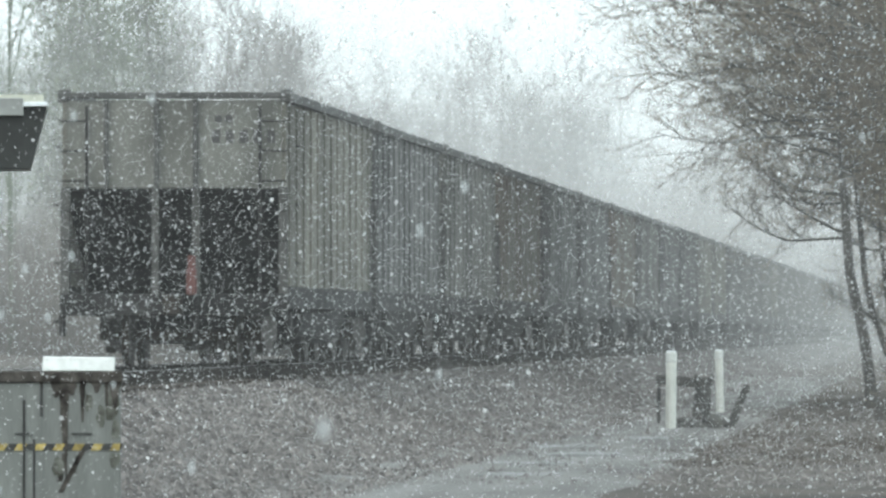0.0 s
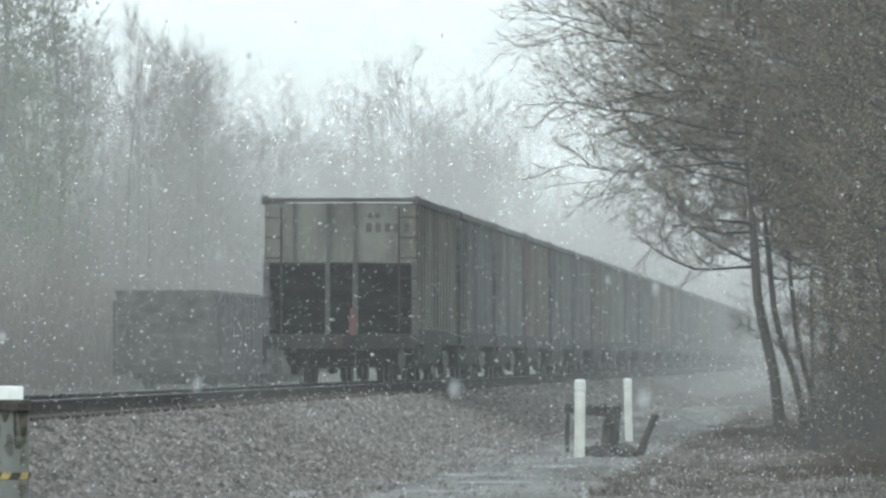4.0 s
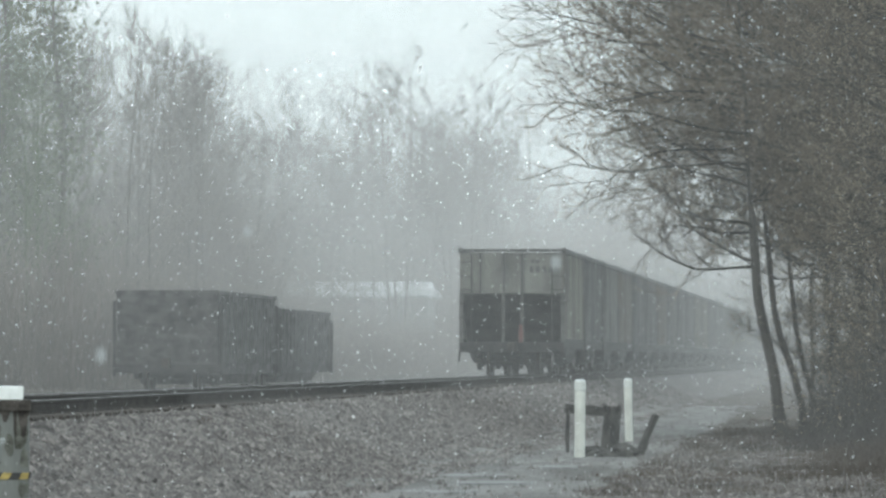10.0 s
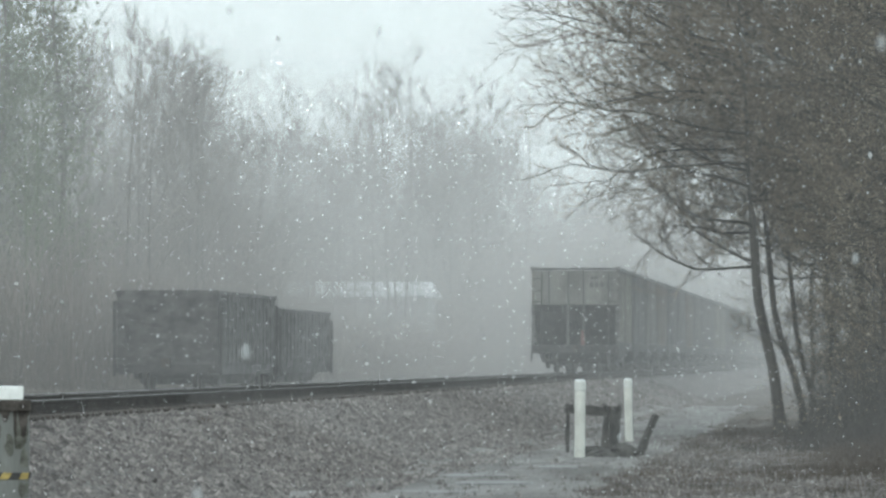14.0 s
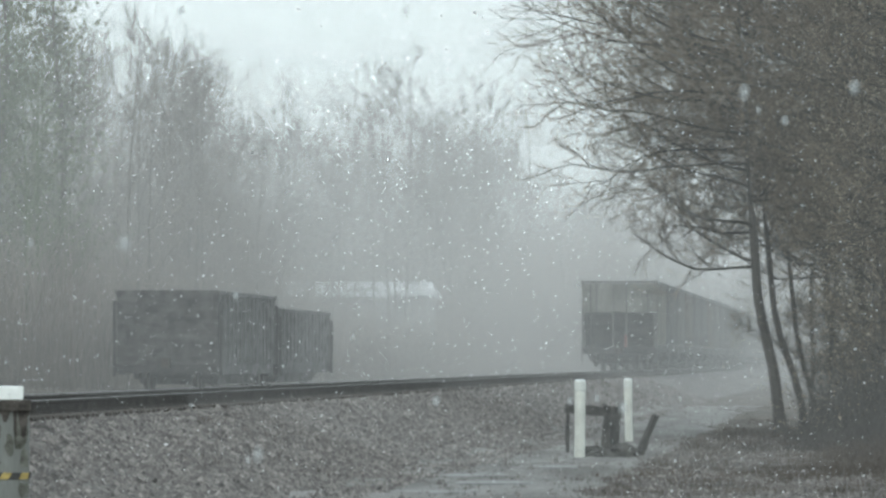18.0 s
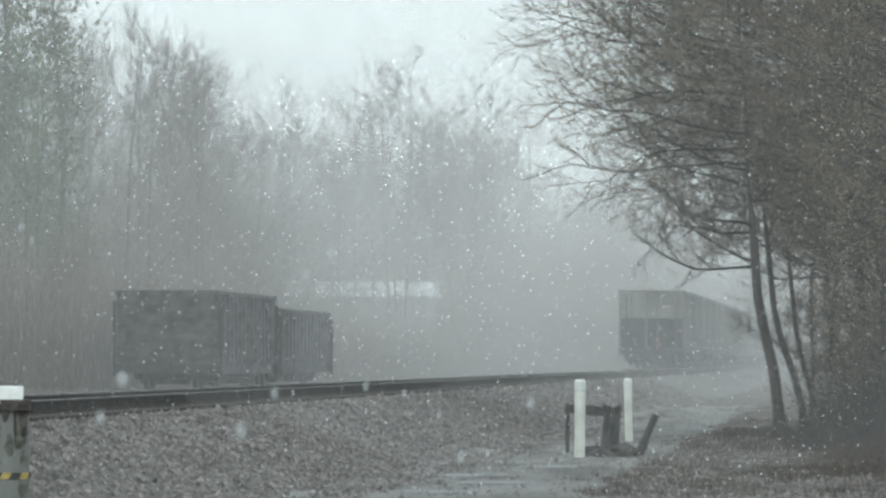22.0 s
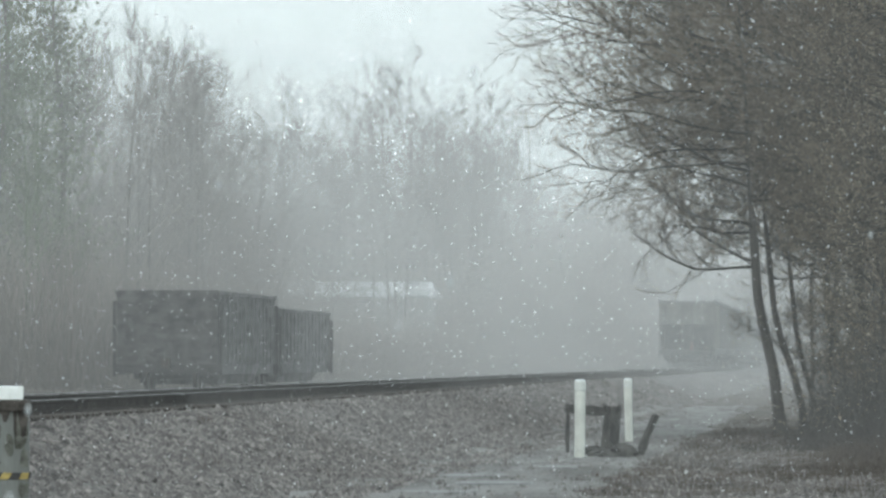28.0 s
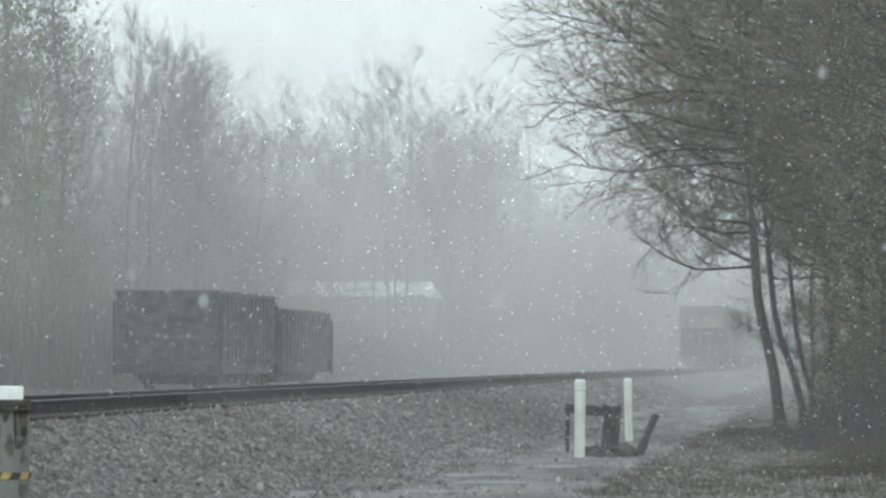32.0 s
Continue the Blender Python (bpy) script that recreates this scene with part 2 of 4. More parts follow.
def build_ground():
    xs = [-900, -400, -200, -120, -80, -60, -50, -42, -36, -32, -28, -25.5, -22, -18, -15, -13.9, -12.9, -11, -9.6, -8.9]
    xs += [-8.9 + 0.375 * i for i in range(1, 36)] + [6, 8, 11, 15, 20, 30, 50, 90, 200, 400, 900]
    ys = [-400, -150, -40, 0, 30, 50] + [60 + 2 * i for i in range(80)] + [225 + 15 * i for i in range(30)] + [700, 800, 1000, 1400, 2500]
    verts = [(x, y, ground_height(x, y)) for y in ys for x in xs]
    k = len(xs)
    faces = [(j * k + i, j * k + i + 1, (j + 1) * k + i + 1, (j + 1) * k + i) for j in range(len(ys) - 1) for i in range(k - 1)]
    me = raw("ground", verts, faces, [M_GROUND, M_BALLAST], True)
    for p, f in zip(me.polygons, faces):
        mid = sum(verts[i][0] for i in f) / 4
        p.material_index = 1 if -26 < mid < -6.6 else 0
    ob = new("ground", me)
    tagged(ob, "wet brown gravelly ground with dead grass", "ground", kind="structure")


build_ground()


def stones(name, label, n, area, size, seed, mat, far=1.0):
    """Loose crushed stones lying on the ground within area (x0, x1, y0, y1)."""
    rng = np.random.default_rng(seed)
    unit = np.array([(1, 0, 0), (-1, 0, 0), (0, 1, 0), (0, -1, 0), (0, 0, 1)], float)
    tri = np.array([(0, 2, 4), (2, 1, 4), (1, 3, 4), (3, 0, 4)])
    x = rng.uniform(area[0], area[1], n)
    y = area[2] + (area[3] - area[2]) * rng.uniform(size=n) ** far
    s = size * rng.lognormal(0, 0.3, n)
    z = np.array([ground_height(a, b) for a, b in zip(x, y)]) + s * 0.1
    pts = unit[None] * rng.uniform(0.6, 1.3, (n, 5, 1)) + rng.normal(0, 0.25, (n, 5, 3))
    pts *= s[:, None, None]
    pts[:, :4, 2] *= 0.5
    verts = pts + np.stack([x, y, z], 1)[:, None, :]
    faces = (tri[None] + 5 * np.arange(n)[:, None, None]).reshape(-1, 3)
    ob = new(name, tri_mesh(name, verts.reshape(-1, 3), faces, mat))
    return tagged(ob, label, "gravel", kind="stuff")


def tri_mesh(name, verts, faces, mat):
    me = bpy.data.meshes.new(name)
    me.vertices.add(len(verts))
    me.vertices.foreach_set("co", verts.astype(np.float32).ravel())
    me.loops.add(faces.size)
    me.loops.foreach_set("vertex_index", faces.astype(np.int32).ravel())
    me.polygons.add(len(faces))
    me.polygons.foreach_set("loop_start", np.arange(0, faces.size, 3, dtype=np.int32))
    me.update()
    me.materials.append(mat)
    return me


stones("ballast", "grey-brown crushed stone ballast on the bank", 90000, (-12.6, -5.9, 58, 150), 0.027, 3, M_STONE, 1.1)
stones("ballast", "grey-brown crushed stone ballast further along the bank", 22000, (-12.6, -6.2, 150, 280), 0.036, 7, M_STONE, 1.3)
stones("gravel", "scattered wet gravel on the ground", 26000, (-6.5, 3.0, 74, 150), 0.02, 4, M_STONE, 1.2)


# ---- the tracks ----
def railway(cx, zt, y0, y1, name, label, sleepers):
    track = tagged(new(name), label, "railway track", kind="structure")
    track.location = (cx, 0, zt)
    prof = [(-0.07, -0.17), (0.07, -0.17), (0.07, -0.155), (0.012, -0.135), (0.012, -0.045), (0.036, -0.035), (0.036, -0.004), (0.028, 0.0),
            (-0.028, 0.0), (-0.036, -0.004), (-0.036, -0.035), (-0.012, -0.045), (-0.012, -0.135), (-0.07, -0.155)]
    for s in (-0.7525, 0.7525):
        bm = bmesh.new()
        prism(bm, [(x + s, z) for x, z in prof], y0, y1)
        rail = part("rail", bm, M_STEEL, track)
        part("rail_head", made(box, s - 0.03, s + 0.03, y0, y1, -0.004, 0.003), M_RAILTOP, rail, "polished steel running surface")
    me = mesh_of("sleeper", made(box, -1.3, 1.3, -0.115, 0.115, -0.32, -0.165), M_TIE, 0.012)
    plate = mesh_of("tie_plate", made(box, -0.1, 0.1, -0.09, 0.09, -0.166, -0.15), M_STEEL)
    for i in range(sleepers):
        ob = new("sleeper", me)
        ob.parent = track
        ob.location = (0.03 * math.sin(i * 7.1), y0 + 22 + 0.53 * i if name == "track_main" else 190 + 0.55 * i, 0)
        ob.rotation_euler = (0, 0, 0.012 * math.sin(i * 3.3))
    bm = bmesh.new()
    y = y0 + 22 + 0.53 * sleepers if name == "track_main" else 190 + 0.55 * sleepers
    while y < y1:
        box(bm, -1.3, 1.3, y - 0.115, y + 0.115, -0.32, -0.165)
        y += 0.54
    tagged(part("sleepers_beyond", bm, M_TIE, track), kind="stuff")
    return track


railway(-10.9, 0.0, 50, 1100, "track_main", "single main railway track on a ballast bank", 300)
railway(-21.45, -0.42, 120, 700, "track_siding", "low siding track with weedy ballast", 150)


# ---- open coal hopper ----
CAR = 14.8


def hopper(detail=True):
    """One open-top hopper car; its near end stands at y = 0 and it reaches to y = CAR - 0.9."""
    car = new("hopper_car")
    L, w, top = CAR - 0.95, 1.585, 3.76
    z_sill, z_side = 0.92, 1.05
    # side sheets with ribs
    for s in (-1, 1):
        side = part("side_sheet", made(box, s * (w - 0.10), s * (w - 0.05), 0.02, L - 0.02, z_side, top - 0.14), M_ALUDARK, car)
        for i in range(13 if detail or s > 0 else 0):
            y = 0.45 + i * (L - 0.9) / 12
            part("side_post", made(prism, [(s * (w - 0.06), z_side - 0.05), (s * (w - 0.025), z_side + 0.1), (s * (w - 0.025), top - 0.16), (s * (w - 0.06), top - 0.10)], y - 0.06, y + 0.06), M_ALUDARK, side)
        part("top_chord", made(box, s * (w - 0.13), s * (w + 0.015), 0, L, top - 0.14, top), M_CHORD, car, "sooty black top rail", 0.015)
        part("side_sill", made(box, s * (w - 0.12), s * (w - 0.01), 0.1, L - 0.1, z_sill - 0.12, z_side + 0.05), M_UNDER, car)
    # ends: pale upper sheet, posts, open lower end with sloping floor
    for e, y, d in ((0, 0.06, 1), (1, L - 0.06, -1)):
        panel = part("end_sheet", made(box, -w + 0.1, w - 0.1, y - 0.02, y + 0.02, top - 1.30, top - 0.12), M_ALU, car, "weathered pale upper end sheet")
        for s in (-1, 1):
            part("corner_cap", made(box, s * (w - 0.06) - 0.07, s * (w - 0.06) + 0.07, min(y, y + d * 0.35), max(y, y + d * 0.35), top - 0.003, top + 0.035), M_CHORD, car, "", 0.012)
        part("end_chord", made(box, -w + 0.005, w - 0.005, y - 0.07, y + 0.07, top - 0.09, top - 0.004), M_CHORD, car, "sooty black top rail", 0.015)
        for x, r in ((-0.93, 0.022), (-0.24, 0.028), (0.30, 0.032)):
            part("end_rib", made(box, x - r, x + r, y - d * 0.11 - 0.03, y - d * 0.05 + 0.03, top - 1.34, top - 0.1), M_CHORD, panel)
        for x, r in ((-0.26, 0.045), (0.30, 0.05), (1.50, 0.06), (-1.50, 0.06)):
            part("end_post", made(box, x - r, x + r, y - 0.05, y + 0.05, z_sill, top - 1.30), M_POST, car, "pale steel end post")
        sl = bmesh.new()
        v = [sl.verts.new(p) for p in ((-w + 0.1, y + d * 0.05, top - 1.32), (w - 0.1, y + d * 0.05, top - 1.32), (w - 0.1, y + d * 2.9, z_side - 0.3), (-w + 0.1, y + d * 2.9, z_side - 0.3),
                                       (-w + 0.1, y + d * 0.05, top - 1.36), (w - 0.1, y + d * 0.05, top - 1.36), (w - 0.1, y + d * 2.9, z_side - 0.36), (-w + 0.1, y + d * 2.9, z_side - 0.36))]
        for f in ((0, 1, 2, 3), (7, 6, 5, 4), (0, 4, 5, 1), (1, 5, 6, 2), (2, 6, 7, 3), (3, 7, 4, 0)):
            sl.faces.new([v[i] for i in f])
        part("slope_sheet", sl, M_UNDER, car)
        part("end_sill", made(box, -w + 0.03, w - 0.03, y - 0.07, y + 0.12, z_sill - 0.22, z_sill + 0.08), M_UNDER, car, "", 0.02)
        part("end_platform", made(box, -w + 0.05, w - 0.05, min(y, y + d * 2.2), max(y, y + d * 2.2), z_sill - 0.1, z_sill - 0.04), M_UNDER, car)
        # coupler and air hose
        coupler = part("coupler", made(box, -0.12, 0.12, min(y - d * 0.38, y + d * 0.4), max(y - d * 0.38, y + d * 0.4), 0.70, 0.98), M_WHEEL, car, "", 0.04)
        part("knuckle", made(rod, (0.05, y - d * 0.42, 0.72), (0.05, y - d * 0.42, 0.96), 0.11), M_WHEEL, coupler)
        part("air_hose", made(rod, (0.34, y - d * 0.12, 0.75), (0.30, y - d * 0.22, 0.34), 0.03), M_UNDER, car)
        # ladder on both corners
        for s in (-1, 1):
            ladder = new("ladder", mesh_of("ladder", made(box, s * 1.19 - 0.02, s * 1.19 + 0.02, y - d * 0.12 - 0.015, y - d * 0.12 + 0.015, 0.75, top - 0.2), M_UNDER))
            ladder.parent = car
            for k in range(7 if detail else 0):
                z = 0.9 + k * 0.41
                part("rung", made(rod, (s * 1.19, y - d * 0.12, z), (s * 1.56, y - d * 0.12, z), 0.014, None, 5), M_UNDER, ladder)
            for k in range(4 if detail else 0):
                z = 0.62 + k * 0.8
                part("grab_iron", made(rod, (s * (w + 0.08), y + d * 0.15, z), (s * (w + 0.08), y + d * 0.6, z), 0.016, None, 5), M_UNDER, car)
            part("step", made(box, s * (w - 0.02) - 0.03, s * (w - 0.02) + 0.03, y - 0.03 + d * 0.1, y + 0.25 + d * 0.1, 0.42, 0.74), M_UNDER, car)
    # two deep rounded tubs between the bogies, centre sill, load
    for sgn in (-1, 1):
        tub = [(0.24, z_side), (1.46, z_side), (1.44, 0.62), (1.34, 0.40), (1.12, 0.30), (0.58, 0.30), (0.36, 0.40), (0.24, 0.62)]
        part("tub", made(prism, [(sgn * x, z) for x, z in tub], 3.55, L - 3.55), M_UNDER, car)
    part("centre_sill", made(box, -0.2, 0.2, 0.2, L - 0.2, 0.62, 0.98), M_UNDER, car)
    part("floor", made(box, -w + 0.1, w - 0.1, 2.6, L - 2.6, z_side + 0.1, z_side + 0.2), M_COAL, car)
    # bogies
    for y in (1.95, L - 1.95):
        bogie = new("bogie", mesh_of("bogie", made(box, -0.95, 0.95, y - 0.2, y + 0.2, 0.42, 0.66), M_UNDER, 0.03))
        bogie.parent = car
        for s in (-1, 1):
            bm = bmesh.new()
            v = [(y - 1.15, 0.52), (y - 0.95, 0.62), (y - 0.35, 0.72), (y + 0.35, 0.72), (y + 0.95, 0.62), (y + 1.15, 0.52), (y + 1.1, 0.36), (y + 0.7, 0.38), (y + 0.3, 0.18), (y - 0.3, 0.18), (y - 0.7, 0.38), (y - 1.1, 0.36)]
            a = [bm.verts.new((s * 0.98, p, z)) for p, z in v]
            b = [bm.verts.new((s * 1.12, p, z)) for p, z in v]
            for i in range(len(v)):
                j = (i + 1) % len(v)
                bm.faces.new((a[i], a[j], b[j], b[i]))
            bm.faces.new(a)
            bm.faces.new(b[::-1])
            part("side_frame", bm, M_WHEEL, bogie)
            for ay in (-0.88, 0.88):
                bm = bmesh.new()
                rod(bm, (s * 0.715, y + ay, 0.425), (s * 0.80, y + ay, 0.425), 0.425, 0.42, 20)
                rod(bm, (s * 0.69, y + ay, 0.425), (s * 0.715, y + ay, 0.425), 0.455, 0.455, 20)
                part("wheel", bm, M_WHEEL, bogie)
        for ay in (-0.88, 0.88):
            part("axle", made(rod, (-1.1, y + ay, 0.425), (1.1, y + ay, 0.425), 0.075), M_WHEEL, bogie)
    return car


# near end of the last car, seconds and metres along the track
RUN = [(2.0 * i, 99.4 + 11.70 * 2.0 * i - 0.0263 * (2.0 * i) ** 2) for i in range(17)]
RUN[0] = (0.0, 98.5)
TRAIN = 46


def build_train():
    first = hopper()
    tagged(first, "weathered open-top coal hopper car rolling on the main track", "hopper car", "coal train")
    cars = [first] + [copy_thing(first, pose(-10.9, CAR * i, 0)) for i in range(1, 14)]
    plain = hopper(False)
    tagged(plain, "weathered open-top coal hopper car rolling on the main track", "hopper car", "coal train")
    cars += [plain] + [copy_thing(plain, pose(-10.9, CAR * i, 0)) for i in range(15, TRAIN)]
    tagged(first, "last open-top coal hopper, pale end sheet and a red end marker")
    # things that only the last car carries
    eot = part("end_marker", made(box, 0.21, 0.35, -0.42, -0.24, 0.98, 1.34), M_RED, first, "red end-of-train marker box", 0.03)
    part("marker_lamp", made(rod, (0.28, -0.32, 1.34), (0.28, -0.32, 1.52), 0.055), M_RED, eot)
    part("marker_bracket", made(box, 0.2, 0.36, -0.24, 0.02, 0.85, 1.0), M_UNDER, first)
    for i, wd in enumerate((0.16, 0.15, 0.16, 0.15, 0.15)):
        part("number_bar", made(box, 0.52 + i * 0.19, 0.52 + i * 0.19 + wd * 0.72, 0.026, 0.037, 3.06, 3.24), M_CHORD, first, "dark painted marking")
    for i in range(2):
        part("number_bar", made(box, 0.56 + i * 0.14, 0.66 + i * 0.14, 0.026, 0.037, 3.34, 3.44), M_CHORD, first, "dark painted marking")
    tones = random.Random(8)
    for i, car in enumerate(cars):
        tone = M_TONES[(0, 1, 3, 2, 1)[i]] if i < 5 else tones.choice(M_TONES)
        for o in car.children_recursive:
            if o.name.startswith(("side_sheet", "side_post")):
                o.material_slots[0].link = "OBJECT"
                o.material_slots[0].material = tone
    return cars


TRAINCARS = build_train()


# ---- two mill gondolas standing on the siding ----
def gondola(x, y, z, length, top, label):
    car = new("gondola_car")
    car.location = (x, y, z)
    tagged(car, label, "gondola car", "standing wagons")
    w = 1.585
    for s in (-1, 1):
        side = part("side_wall", made(box, s * (w - 0.12), s * (w - 0.06), 0.05, length - 0.05, 0.75, top - 0.1), M_GOND, car)
        for i in range(15):
            p = 0.5 + i * (length - 1.0) / 14
            part("side_rib", made(prism, [(s * (w - 0.07), 0.72), (s * (w - 0.02), 0.85), (s * (w - 0.02), top - 0.14), (s * (w - 0.07), top - 0.1)], p - 0.07, p + 0.07), M_GOND, side)
        part("top_rail", made(box, s * (w - 0.15), s * w, 0, length, top - 0.1, top), M_GOND, car)
    for e, p, d in ((0, 0.05, 1), (1, length - 0.05, -1)):
        end = part("end_wall", made(box, -w + 0.06, w - 0.06, p - 0.04, p + 0.04, 0.72, top + 0.02), M_GOND, car)
        for k in range(4):
            zz = 1.0 + k * (top - 1.2) / 3.4
            part("end_corrugation", made(box, -w + 0.1, w - 0.1, p - 0.09 * d - 0.03, p - 0.09 * d + 0.05, zz, zz + 0.16), M_GOND, end)
        part("coupler", made(box, -0.12, 0.12, min(p, p - d * 0.6), max(p, p - d * 0.6), 0.66, 0.94), M_WHEEL, car)
        part("end_sill", made(box, -w, w, p - 0.08, p + 0.08, 0.5, 0.76), M_UNDER, car)
        for s in (-1, 1):
            part("corner_ladder", made(box, s * (w + 0.02) - 0.05, s * (w + 0.02) + 0.05, p + d * 0.1 - 0.03, p + d * 0.1 + 0.03, 0.4, top - 0.3), M_UNDER, car)
    part("floor", made(box, -w + 0.1, w - 0.1, 0.1, length - 0.1, 0.75, 0.85), M_GOND, car)
    part("centre_sill", made(box, -0.25, 0.25, 0.2, length - 0.2, 0.5, 0.78), M_UNDER, car)
    # block added to close the gap between the bogies, so the underside looks dark
    part("drop_bottom", made(prism, [(-1.35, 0.76), (1.35, 0.76), (1.15, 0.14), (-1.15, 0.14)], 3.6, length - 3.6), M_GOND, car)
    for s in (-1, 1):
        part("side_sill", made(box, s * 1.42 - 0.06, s * 1.42 + 0.06, 0.1, length - 0.1, 0.45, 0.78), M_GOND, car)
    for p in (2.2, length - 2.2):
        bogie = part("bogie", made(box, -0.95, 0.95, p - 0.2, p + 0.2, 0.35, 0.62), M_UNDER, car)
        for s in (-1, 1):
            part("side_frame", made(box, s * 1.05 - 0.07, s * 1.05 + 0.07, p - 1.1, p + 1.1, 0.32, 0.66), M_UNDER, bogie)
            for a in (-0.88, 0.88):
                part("wheel", made(rod, (s * 0.69, p + a, 0.42), (s * 0.80, p + a, 0.42), 0.42, None, 18), M_WHEEL, bogie)
    return car


gondola(-21.45, 217.0, -0.42, 20.6, 2.97, "high-sided black gondola wagon standing on the siding")
gondola(-21.45, 238.7, -0.42, 22.6, 2.60, "lower black gondola wagon coupled to another one")


# ---- white pipe markers and old timber between them ----
def pipe_marker(x, y, h, r, lean):
    z = ground_height(x, y)
    ob = new("pipe_marker")
    ob.matrix_world = pose(x, y, z - 0.05, lean[0], lean[1], 0)
    tagged(ob, "white plastic pipe marker post with a cap on bare ground", "marker post", "white posts")
    part("pipe", made(rod, (0, 0, 0), (0, 0, h - 0.02), r, r, 24), M_PVC, ob)
    cap = bmesh.new()
    rod(cap, (0, 0, h - 0.11), (0, 0, h + 0.02), r * 1.07, r * 1.07, 24)
    rod(cap, (0, 0, h + 0.02), (0, 0, h + 0.05), r * 1.07, r * 0.86, 24)
    part("cap", cap, M_PVCAP, ob, "white end cap")
    # grey ring put in for the shadow line below the cap
    part("collar", made(rod, (0, 0, h - 0.122), (0, 0, h - 0.111), r * 1.03, r * 1.03, 24), M_GREY, ob, "thin grey ring standing in for the shadow under the cap")
    # bright white disc that makes the top of the cap paler
    part("snow_cap", made(rod, (0, 0, h + 0.044), (0, 0, h + 0.06), r * 0.98, r * 0.8, 20), M_BRIGHT, ob, "small bright white pad on the cap")


pipe_marker(-4.85, 116.5, 1.265, 0.085, (0, 0.4))
pipe_marker(-4.80, 138.0, 1.20, 0.075, (0, -1.2))


def timber(name, p, q, wdt, thick, label):
    """A weathered beam from p to q."""
    p, q = Vector(p), Vector(q)
    d = q - p
    bm = made(box, -wdt / 2, wdt / 2, -thick / 2, thick / 2, 0, d.length)
    bmesh.ops.subdivide_edges(bm, edges=bm.edges[:], cuts=3, use_grid_fill=True)
    for v in bm.verts:
        v.co += 0.034 * Vector((noise.noise(v.co * 5 + p), noise.noise(v.co * 5 + p + Vector((7, 0, 0))), noise.noise(v.co * 4 + q)))
    ob = new(name, mesh_of(name, bm, M_WOOD))
    ob.matrix_world = Matrix.Translation(p) @ d.to_track_quat("Z", "Y").to_matrix().to_4x4()
    return tagged(ob, label, "timber", "old timbers")


GZ = -1.1
timber("plank", (-5.32, 122.0, GZ + 0.76), (-4.40, 121.8, GZ + 0.70), 0.12, 0.16, "dark rotten plank lying across two short posts")
timber("short_post", (-5.28, 122.0, GZ - 0.1), (-5.27, 122.0, GZ + 0.72), 0.065, 0.065, "dark rotten short wooden post")
timber("stump", (-4.58, 121.5, GZ - 0.1), (-4.50, 121.6, GZ + 0.80), 0.21, 0.2, "thick dark broken timber stump")
timber("leaning_board", (-4.06, 121.2, GZ - 0.05), (-3.78, 121.4, GZ + 0.66), 0.11, 0.09, "dark board leaning to one side")
for x, dx, dz in ((-4.60, -0.05, 0.14), (-4.46, 0.06, 0.12)):
    timber("splinter", (x, 121.5, GZ + 0.68), (x + dx, 121.4, GZ + 0.68 + dz), 0.05, 0.05, "dark splinter of rotten wood on a broken stump")


def rubble(x0, x1, y, n, seed):
    rng = random.Random(seed)
    ob = new("rubble_heap")
    ob.location = (0.5 * (x0 + x1), y, GZ)
    tagged(ob, "low heap of dark broken wood and clods around the stump", "rubble")
    for i in range(n):
        bm = bmesh.new()
        bmesh.ops.create_icosphere(bm, subdivisions=2, radius=1.0)
        r = rng.uniform(0.07, 0.16)
        at = Vector((rng.uniform(x0, x1) - 0.5 * (x0 + x1), rng.gauss(0, 0.5), r * rng.uniform(0.1, 0.75)))
        sc = Vector((rng.uniform(0.9, 1.9), 1.2, rng.uniform(0.5, 0.95))) * r
        for v in bm.verts:
            c = v.co * (1 + 0.8 * noise.noise(v.co * 2.3 + at * 9))
            v.co = at + Vector((c.x * sc.x, c.y * sc.y, c.z * sc.z))
        part("clod", bm, M_WOOD, ob)


rubble(-4.74, -4.0, 118.5, 24, 4)
rubble(-4.55, -3.95, 117.5, 12, 9)


